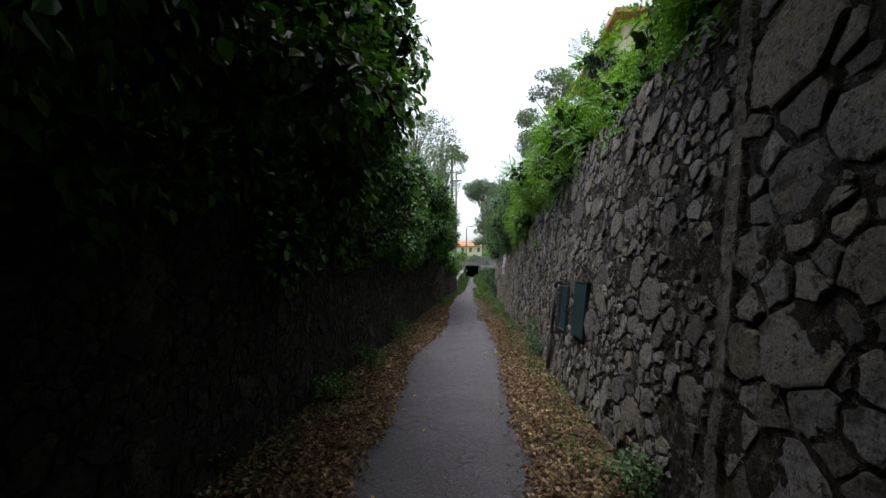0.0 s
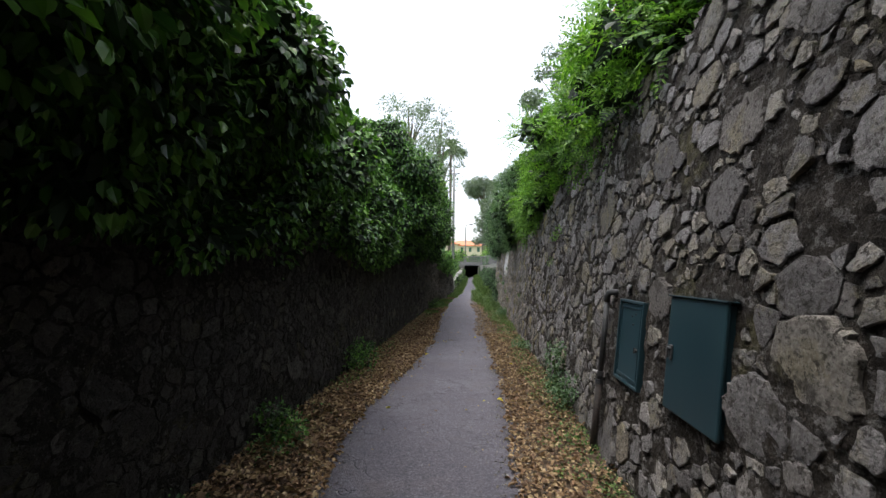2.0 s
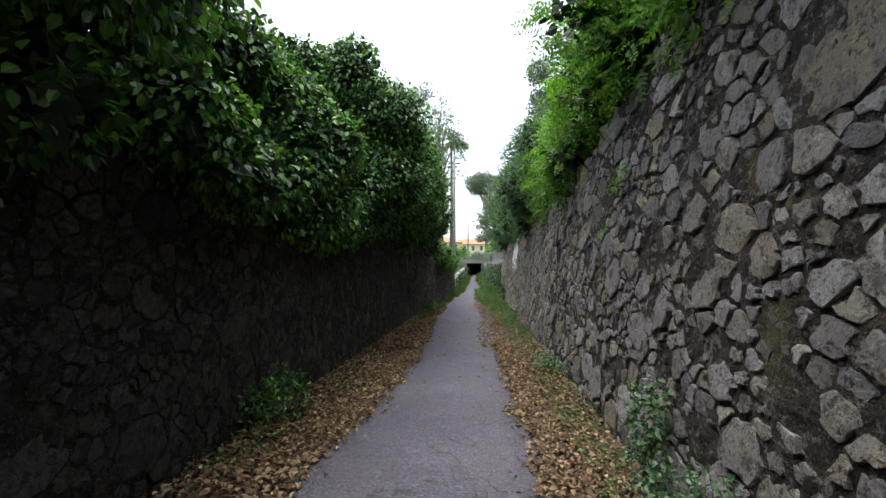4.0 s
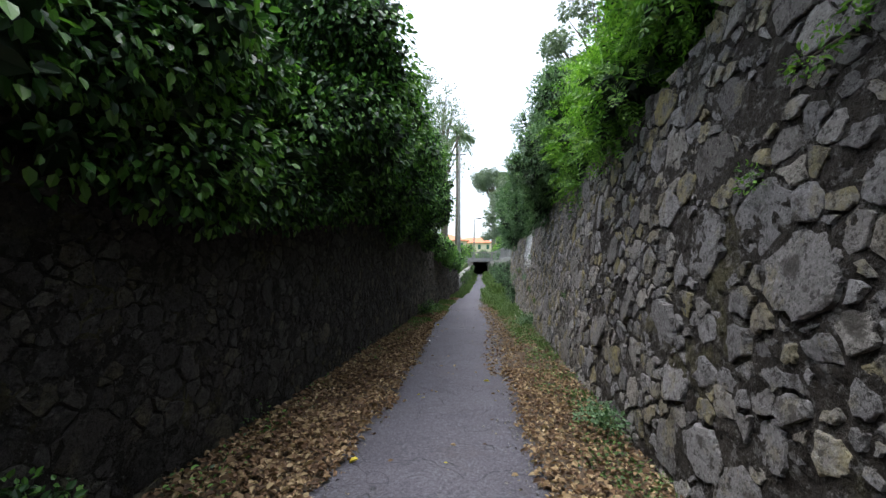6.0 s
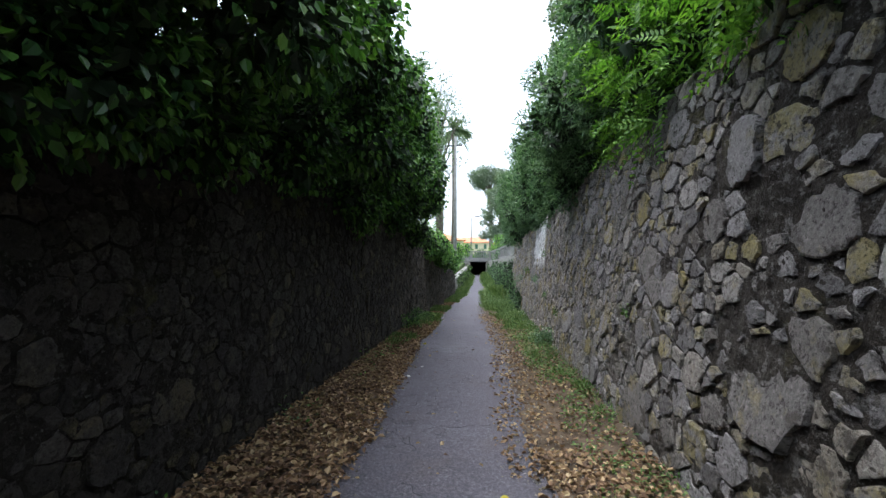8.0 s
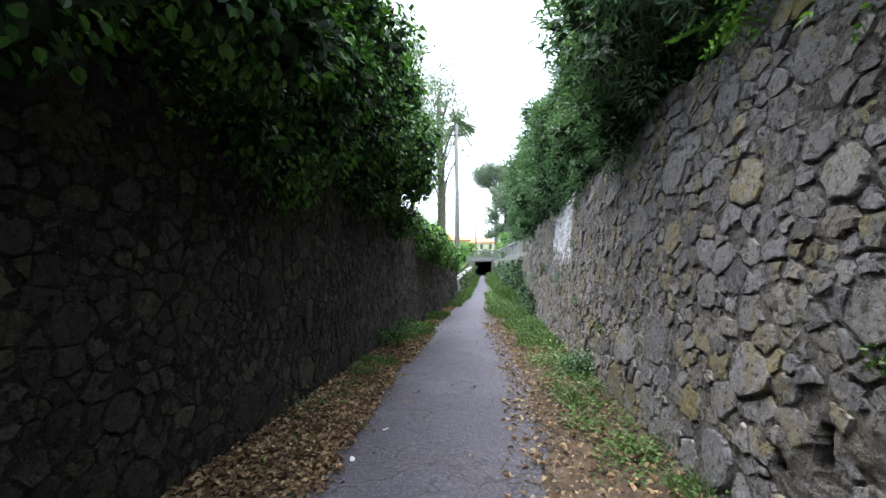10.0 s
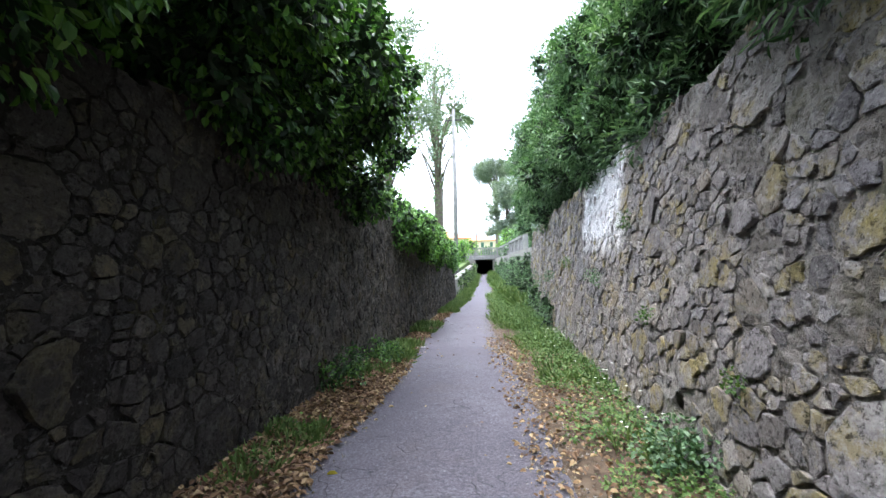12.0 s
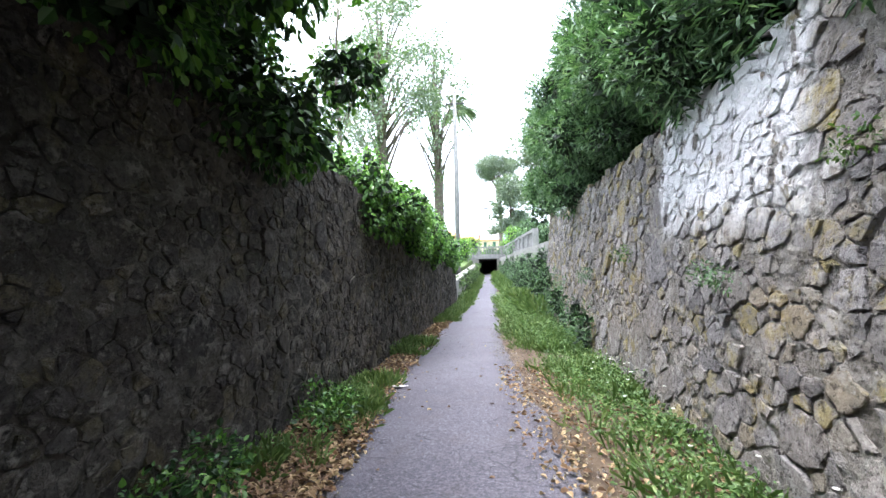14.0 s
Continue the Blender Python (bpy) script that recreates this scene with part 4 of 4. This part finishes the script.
def house(place, size, label, wall_mat, yaw=0, storeys=2):
    w, dpt, h = size
    top = empty("house", place)
    top.rotation_euler = (0, 0, radians(yaw))
    tagged(top, label, "house")
    bm = bmesh.new()
    box(bm, (-w / 2, -dpt / 2, -1), (w / 2, dpt / 2, h))
    part("wall", finish(bm, "wall", wall_mat), top)
    bm = bmesh.new()
    o = 0.55
    lo = [bm.verts.new((sx * (w / 2 + o), sy * (dpt / 2 + o), h)) for sx, sy in ((-1, -1), (1, -1), (1, 1), (-1, 1))]
    up = [bm.verts.new((sx * (w / 2 + o), sy * (dpt / 2 + o), h + 0.18)) for sx, sy in ((-1, -1), (1, -1), (1, 1), (-1, 1))]
    ra, rb = bm.verts.new((-w / 2 + dpt / 2 - 0.1, 0, h + dpt * 0.24)), bm.verts.new((w / 2 - dpt / 2 + 0.1, 0, h + dpt * 0.24))
    bm.faces.new(lo[::-1])
    for i in range(4):
        bm.faces.new((lo[i], lo[(i + 1) % 4], up[(i + 1) % 4], up[i]))
    bm.faces.new((up[0], up[1], rb, ra))
    bm.faces.new((up[2], up[3], ra, rb))
    bm.faces.new((up[1], up[2], rb))
    bm.faces.new((up[3], up[0], ra))
    part("roof", finish(bm, "roof", TILE), top, "terracotta tiled hipped roof")
    for s in range(storeys):
        z = h - 1.2 - s * 2.9
        for face in range(2):
            span = w if face == 0 else dpt
            for i in range(max(1, int(span / 2.6))):
                c = -span / 2 + span * (i + 0.5) / max(1, int(span / 2.6))
                bm = bmesh.new()
                if face == 0:
                    box(bm, (c - 0.45, -dpt / 2 - 0.06, z - 0.75), (c + 0.45, -dpt / 2 + 0.05, z + 0.75), 0.01)
                else:
                    box(bm, (-w / 2 - 0.06, c - 0.45, z - 0.75), (-w / 2 + 0.05, c + 0.45, z + 0.75), 0.01)
                part("window", finish(bm, "window", SHUTTER), top, "closed green shutters")


def build_distance():
    house((9.65, 19.4, 2.3), (7.6, 6.4, 9.0), "cream rendered house with deep eaves above the wall", HOUSE)
    house((-13, 118, 2.3), (16, 9, 6.5), "distant cream house with orange tiled roof", HOUSE, 8)
    house((-3.5, 150, 2.3), (14, 9, 8), "distant house with orange tiled roof", HOUSE, -12)
    tree("tree", "tall grey-green evergreen tree behind the east wall", 3, (5.0, 26, 2.0), 11.5, 0.24, (0.68, 2.0, 4.0), 40, 80, 0.15, GREY_TREE)
    tree("tree", "broad grey-green tree beyond the oleanders", 4, (3.9, 44, 2.0), 9.5, 0.2, (0.62, 2.4, 3.0), 26, 45, 0.18, GREY_TREE)
    tree("tree", "ivy-clad tall tree with thin airy crown", 5, (-5.9, 40, 1.4), 16, 0.33, (0.7, 3.4, 4.4), 36, 14, 0.17, GREY_TREE, clad=0.75)
    tree("tree", "ivy-clad tree with a loose pale crown", 6, (-3.75, 48, 1.5), 17, 0.36, (0.72, 2.3, 4.6), 30, 14, 0.18, GREY_TREE, clad=0.72)
    tree("tree", "slender tree with sparse spring leaves", 7, (-5.2, 32, 1.4), 10.5, 0.1, (0.65, 2.2, 3.6), 26, 22, 0.12, GREY_TREE)
    tree("stone_pine", "dark flat-topped umbrella pine beyond the bridge", 9, (1.9, 92, 2.3), 19, 0.4, (0.88, 3.6, 1.6), 34, 40, 0.3, GREY_TREE, T_NARROW)
    tree("tree", "rounded grey-green tree behind the bridge", 10, (3.0, 80, 2.3), 13, 0.3, (0.62, 3.2, 4.4), 34, 40, 0.26, GREY_TREE)
    for i, (x, y, s) in enumerate(((-1.0, 75, 1.4), (1.3, 73, 1.6), (2.8, 68, 1.8), (-4.5, 76, 1.5), (4.6, 60, 2.2), (3.6, 50, 1.8), (-3.2, 57, 1.5))):
        rng = np.random.default_rng(40 + i)
        c = [(x + rng.normal() * s * 0.6, y + rng.normal() * s * 0.6, 2.3 + rng.uniform(0.2, 1.1) * s, s * 0.5, s * 0.5, s * 0.45) for _ in range(9)]
        shrub("bush", "rounded light green bush near the bridge", rng, c, (x, 2.1), 60, 0.16, T_OVATE, ASH if i % 2 == 0 else OLEANDER, 0.4, 0, 3)
    palm((-3.75, 66, 2.2), 18.0)
    pole()
    # far hills
    xs = np.linspace(-1400, 1400, 90)
    v, f = [], []
    for i, x in enumerate(xs):
        z = 62 + 26 * math.sin(x * 0.006 + 1) + 10 * math.sin(x * 0.021)
        v += [(x, 900, 0), (x, 1050, z), (x, 1300, 0)]
    for i in range(len(xs) - 1):
        for k in range(2):
            f.append((3 * i + k, 3 * i + 3 + k, 3 * i + 4 + k, 3 * i + 1 + k))
    tagged(new("backdrop", mesh_np("backdrop", v, f, HILL, True)), "hazy blue-green wooded hills far away", "hills", kind="structure")


# ---------------------------------------------------------------- litter, grass and weeds
def litter(name, label, seed, n, xs, y0, y1, size, mat, lift=0.03):
    rng = np.random.default_rng(seed)
    y = rng.uniform(y0, y1, n)
    lo, hi = np.array([xs(v) for v in y]).T
    f = rng.beta(1.1, 1.25, n)
    x = lo + (hi - lo) * f
    z = np.array([lane_z(v) for v in y]) + 0.012 + lift * rng.random(n) + 0.05 * np.clip((np.abs(x) - 0.9), 0, 1)
    a = rng.uniform(0, 2 * math.pi, n)
    d = np.column_stack([np.cos(a), np.sin(a), rng.normal(size=n) * 0.25])
    up = np.column_stack([rng.normal(size=n) * 0.4, rng.normal(size=n) * 0.4, np.ones(n)])
    t = T_OVATE.copy()
    t[:, 2] *= 2.4
    ob = new(name, leaves(name, np.column_stack([x, y, z]), d, up, size * rng.uniform(0.5, 1.4, n), t, mat))
    return tagged(ob, label, "leaves", kind="stuff")


def green_strip(name, label, seed, spots, blade_h, mat, template, per, spread, leafy=False):
    """Grass or weeds in tufts at (x, y, scale)."""
    rng = np.random.default_rng(seed)
    P, D, U, S = [], [], [], []
    for x, y, s in spots:
        n = max(5, int(per * s))
        a = rng.uniform(0, 2 * math.pi, n)
        r = spread * s * np.sqrt(rng.random(n))
        zz = lane_z(y) + 0.02 * max(0, abs(x) - 0.9)
        lift = (rng.random(n) ** 1.3 * blade_h * s * 0.9) if leafy else np.zeros(n)
        P.append(np.column_stack([x + r * np.cos(a), y + r * np.sin(a), zz + lift]))
        D.append(np.column_stack([np.cos(a) * (0.8 if leafy else 0.45), np.sin(a) * (0.8 if leafy else 0.45), np.full(n, 0.3 if leafy else 1.0)]) + 0.3 * rng.normal(size=(n, 3)))
        U.append(np.column_stack([np.cos(a) * 0.3, np.sin(a) * 0.3, np.ones(n)]) + 0.4 * rng.normal(size=(n, 3)))
        S.append((0.034 if leafy else blade_h) * (0.5 + 0.5 * s) * rng.uniform(0.5, 1.2, n))
    ob = new(name, leaves(name, np.concatenate(P), np.concatenate(D), np.concatenate(U), np.concatenate(S), template, mat))
    return tagged(ob, label, "grass" if not leafy else "weeds", kind="stuff")


def build_floor_cover():
    litter("fallen_leaves", "drift of dry brown fallen leaves along the wall", 1, 36000, lambda y: (face_l(y, 0) + 0.02, edge_l(y) + 0.08), -3, 21, 0.046, LITTER, 0.045)
    litter("fallen_leaves", "scattered dry leaves along the path edge", 2, 15000, lambda y: (edge_r(y) - 0.05, face_r(y, 0) - 0.02), -3, 13.5, 0.042, LITTER, 0.03)
    litter("fallen_leaves", "sparse dry leaves between the asphalt and the grass", 7, 3800, lambda y: (edge_r(y) - 0.25, face_r(y, 0) - 0.02), 13, 23, 0.042, LITTER, 0.03)
    litter("fallen_leaves", "thin scatter of dry leaves on the asphalt", 3, 420, lambda y: (edge_l(y) - 0.05, edge_r(y) + 0.05), -1, 26, 0.04, LITTER, 0.012)
    litter("fallen_leaves", "thin drift of dry leaves by the grass", 4, 4200, lambda y: (face_l(y, 0) + 0.1, edge_l(y) + 0.1), 21, 31, 0.042, LITTER, 0.03)
    litter("fallen_leaves", "a few bright yellow fallen leaves", 6, 26, lambda y: (edge_l(y) - 0.5, edge_r(y) + 0.3), 2, 18, 0.06, YELLOW, 0.03)
    rng = np.random.default_rng(99)
    # east verge
    s = []
    for _ in range(700):
        y = rng.uniform(-2, 30)
        dens = interp(y, [(-2, 0.8), (16, 0.8), (19, 1.0), (30, 1.0)])
        if rng.random() < dens:
            wide = interp(y, [(-2, 0.35), (10, 0.4), (18, 0.55), (30, 0.75)])
            s.append((face_r(y, 0) - 0.03 - wide * rng.random() ** 1.5, y, rng.uniform(0.4, 1.0) * interp(y, [(-2, 0.7), (14, 0.9), (20, 1.4), (30, 1.7)])))
    green_strip("weeds", "low light green weeds at the foot of the stone wall", 31, s, 0.1, WEED, T_OVATE, 70, 0.17, True)
    g = []
    for _ in range(620):
        y = rng.uniform(12, 36)
        if noise.noise((7.7, y * 1.1, 0)) < -0.12 and y < 24:
            continue
        if rng.random() < interp(y, [(12, 0.03), (17, 0.15), (20, 0.55), (26, 0.9), (36, 1)]):
            g.append((interp(y, [(12, 1.38), (30, 1.4), (36, 1.3)]) - interp(y, [(12, 0.3), (20, 0.6), (26, 1.05), (36, 1.1)]) * rng.random() ** 1.3, y, rng.uniform(0.5, 1.2) * interp(y, [(12, 0.6), (20, 1.0), (26, 1.6), (36, 1.8)])))
    green_strip("grass", "tall fresh green grass along the stone wall", 32, g, 0.14, GRASS, T_BLADE, 30, 0.2)
    green_strip("weeds", "small-leaved weeds mixed into the grass", 38, [(x, y, q) for x, y, q in g if rng.random() < 0.85], 0.2, WEED, T_LEAFLET, 75, 0.22, True)
    # west verge
    g = []
    for _ in range(420):
        y = rng.uniform(17.5, 36)
        if noise.noise((3.3, y * 0.8, 0)) < -0.05 and y < 30:
            continue
        g.append((face_l(y, 0) + 0.05 + 0.45 * rng.random() ** 1.6, y, rng.uniform(0.4, 1.0) * interp(y, [(17.5, 0.7), (21, 1.1), (36, 1.1)])))
    green_strip("grass", "green grass tufts along the dark wall", 33, g, 0.16, GRASS, T_BLADE, 55, 0.13)
    green_strip("weeds", "small-leaved weeds along the dark wall", 39, [(x, y, q) for x, y, q in g if rng.random() < 0.6], 0.2, WEED, T_LEAFLET, 70, 0.15, True)
    s = [(face_l(y, 0) + 0.08 + 0.3 * rng.random(), y, rng.uniform(0.5, 1.3)) for y in rng.uniform(1, 20, 60)]
    green_strip("weeds", "dark green weeds at the foot of the shaded wall", 34, s, 0.2, IVY, T_OVATE, 40, 0.14, True)
    # overgrown bank beyond the stone wall
    g = [(interp(y, [(28, 1.55), (62, 0.75)]) - 0.6 * rng.random() ** 1.2 * interp(y, [(28, 0.7), (45, 1), (62, 0.3)]), y, rng.uniform(0.8, 1.8)) for y in rng.uniform(28, 60, 800)]
    green_strip("grass", "tall pale overgrown grass beside the far path", 35, g, 0.4, GRASS, T_BLADE, 40, 0.18)
    g = [(-1.25 + 0.4 * rng.random() ** 1.5, y, rng.uniform(0.7, 1.5)) for y in rng.uniform(33, 60, 340)]
    green_strip("grass", "green grass along the low far wall", 36, g, 0.24, GRASS, T_BLADE, 30, 0.16)
    c = []
    for y in rng.uniform(34, 60, 66):
        c.append((-1.4 + rng.normal() * 0.1, y, lane_z(y) + rng.uniform(0.1, 0.9) * interp(y, [(34, 0.9), (60, 1.3)]), 0.25, 0.45, 0.25))
    shrub("wall_shrub", "rough green growth along the low wall", rng, c, (-1.5, 0.0), 150, 0.07, T_OVATE, WEED, 0.2, 0, 4)
    c = []
    for y in rng.uniform(24.0, 60, 220):
        out = interp(y, [(24, 1.4), (30, 1.35), (45, 1.2), (60, 0.9)])
        high = interp(y, [(24, 0.35), (27, 0.9), (30, 1.5), (45, 1.6), (60, 1.4)])
        f = rng.random()
        c.append((out + 0.35 * f + rng.normal() * 0.1, y, lane_z(y) + 0.1 + f * high, 0.3, 0.45, 0.32))
    shrub("wall_shrub", "overgrown grey-green shrub covering the foot of the wall", rng, c, (1.6, -0.1), 150, 0.08, T_NARROW, OLEANDER, 0.1, 0, 4)
    # daisies among the weeds
    P, D, U = [], [], []
    for _ in range(34):
        y = rng.uniform(18.2, 22.5)
        cx, cz = face_r(y, 0) - 0.05 - 0.35 * rng.random(), rng.uniform(0.12, 0.34)
        for q in range(7):
            a = q * 2 * math.pi / 7
            P.append((cx, y, cz))
            D.append((math.cos(a), math.sin(a), 0.15))
            U.append((-0.3, -0.4, 1.0))
    n = len(P)
    tagged(new("daisies", leaves("daisies", np.array(P), np.array(D), np.array(U), 0.014 * np.ones(n), T_OVATE, PETAL)), "small white daisies among the weeds", "flowers", kind="stuff")
    # plants rooted in the wall's joints
    for y, z, s, mat, tmpl in ((20.6, 1.12, 0.2, OLEANDER, T_LEAFLET), (19.6, 1.72, 0.12, WEED, T_LEAFLET), (18.9, 0.85, 0.1, WEED, T_OVATE), (9.4, 2.15, 0.14, ASH, T_LEAFLET), (9.9, 1.75, 0.1, ASH, T_LEAFLET), (14.2, 0.95, 0.08, WEED, T_OVATE), (22.5, 1.35, 0.16, WEED, T_LEAFLET), (17.6, 0.62, 0.09, WEED, T_OVATE), (24.2, 1.1, 0.2, OLEANDER, T_LEAFLET)):
        r2 = np.random.default_rng(int(y * 100))
        top = empty("wall_plant", (face_r(y, z) - 0.01, y, z))
        tagged(top, "small green plant rooted in a joint of the wall", "plant")
        cl = [(-0.5 * s + r2.normal() * s * 0.2, r2.normal() * s * 0.5, r2.normal() * s * 0.3, s * 0.45, s * 0.6, s * 0.4) for _ in range(4)]
        part("leaves", foliage(r2, cl, 700, 0.032, tmpl, mat, 0.3), top, kind="stuff")
        bm = bmesh.new()
        tube(bm, [(0.05, 0, 0), (-0.2 * s, 0, 0.05 * s), cl[0][:3]], [0.006, 0.005, 0.003], 5)
        part("stem", finish(bm, "stem", BARK), top)
    # plant by the pipe
    for x, y, h, s in ((1.3, 7.75, 0.36, 0.2), (1.32, 8.3, 0.55, 0.15), (1.33, 2.9, 0.3, 0.2), (1.25, 11.4, 0.2, 0.2), (-1.4, 6.4, 0.3, 0.24), (-1.42, 9.2, 0.4, 0.28), (-1.4, 4.6, 0.3, 0.22), (-1.38, 19.6, 0.4, 0.25), (-1.35, 20.8, 0.35, 0.25), (1.25, 18.0, 0.3, 0.25)):
        r2 = np.random.default_rng(int(abs(x * 100) + y * 10))
        cl = [(x + r2.normal() * s * 0.4, y + r2.normal() * s * 0.5, 0.03 + h * r2.uniform(0.2, 0.9), s * 0.6, s * 0.6, h * 0.35) for _ in range(5)]
        top = empty("wild_plant", (x, y, 0))
        tagged(top, "leafy green wild plant at the foot of the wall", "plant")
        cl = [(a - x, b - y, c, d, e, f) for a, b, c, d, e, f in cl]
        part("leaves", foliage(r2, cl, 620, 0.04, T_OVATE, IVY if x < 0 else OLEANDER, 0.1), top, kind="stuff")
        for q in cl[:3]:
            bm = bmesh.new()
            tube(bm, [(0, 0, -0.03), (q[0] * 0.5, q[1] * 0.5, q[2] * 0.6), q[:3]], [0.008, 0.006, 0.003], 5)
            part("stem", finish(bm, "stem", GRASS), top)


def build_gravel():
    """Loose chippings along the ragged edges of the asphalt."""
    rng = np.random.default_rng(61)
    t = np.array([(1, 0, 0), (-1, 0, 0), (0, 1, 0), (0, -1, 0), (0, 0, 0.8), (0, 0, -0.8)])
    f = np.array([(0, 2, 4), (2, 1, 4), (1, 3, 4), (3, 0, 4), (2, 0, 5), (1, 2, 5), (3, 1, 5), (0, 3, 5)])
    n = 15000
    y = rng.uniform(0, 27, n)
    side = rng.random(n) < 0.62
    x = np.where(side, [edge_r(v) for v in y], [edge_l(v) for v in y]) + rng.normal(size=n) * 0.12 * np.where(side, 1.3, 0.7)
    s = 0.003 + 0.009 * rng.random(n) ** 2.5
    p = np.column_stack([x, y, 0.012 + s * 0.4])
    v = p[:, None] + s[:, None, None] * (t[None] + 0.35 * rng.normal(size=(n, 6, 3)))
    me = mesh_np("gravel", v.reshape(-1, 3), ((np.arange(n) * 6)[:, None, None] + f[None]).reshape(-1, 3), STONE)
    tagged(new("gravel", me), "grey chippings scattered along the asphalt edge", "gravel", kind="stuff")


def scrap():
    rng = np.random.default_rng(5)
    bm = bmesh.new()
    pts = [(-0.11, -0.02), (-0.03, -0.05), (0.07, -0.03), (0.12, 0.02), (0.02, 0.04), (-0.08, 0.035)]
    lo = [bm.verts.new((x, y, 0.006 + 0.02 * rng.random())) for x, y in pts]
    bm.faces.new(lo)
    ext = bmesh.ops.extrude_face_region(bm, geom=bm.faces[:])
    bmesh.ops.translate(bm, vec=(0, 0, 0.004), verts=[v for v in ext["geom"] if isinstance(v, bmesh.types.BMVert)])
    me = finish(bm, "paper_scrap", PAPER)
    for x, y, turn, size, text in ((-1.0, 22.05, 0, 1.0, "crumpled white paper scrap on the path edge"), (-0.64, 16.05, 50, 0.28, "tiny white paper scrap on the asphalt"), (-0.73, 15.5, 110, 0.4, "small white paper scrap by the fallen leaves")):
        ob = new("paper_scrap", me)
        ob.matrix_world = pose(x, y, lane_z(y) + 0.018, 0, 0, turn) @ Matrix.Scale(size, 4)
        tagged(ob, text, "litter")


build_ground()
build_path()
framed_box()
raised_box()
standpipe()
build_west_hedge()
build_east_hedge()
build_far()
build_distance()
build_floor_cover()
scrap()
build_gravel()
build_walls()
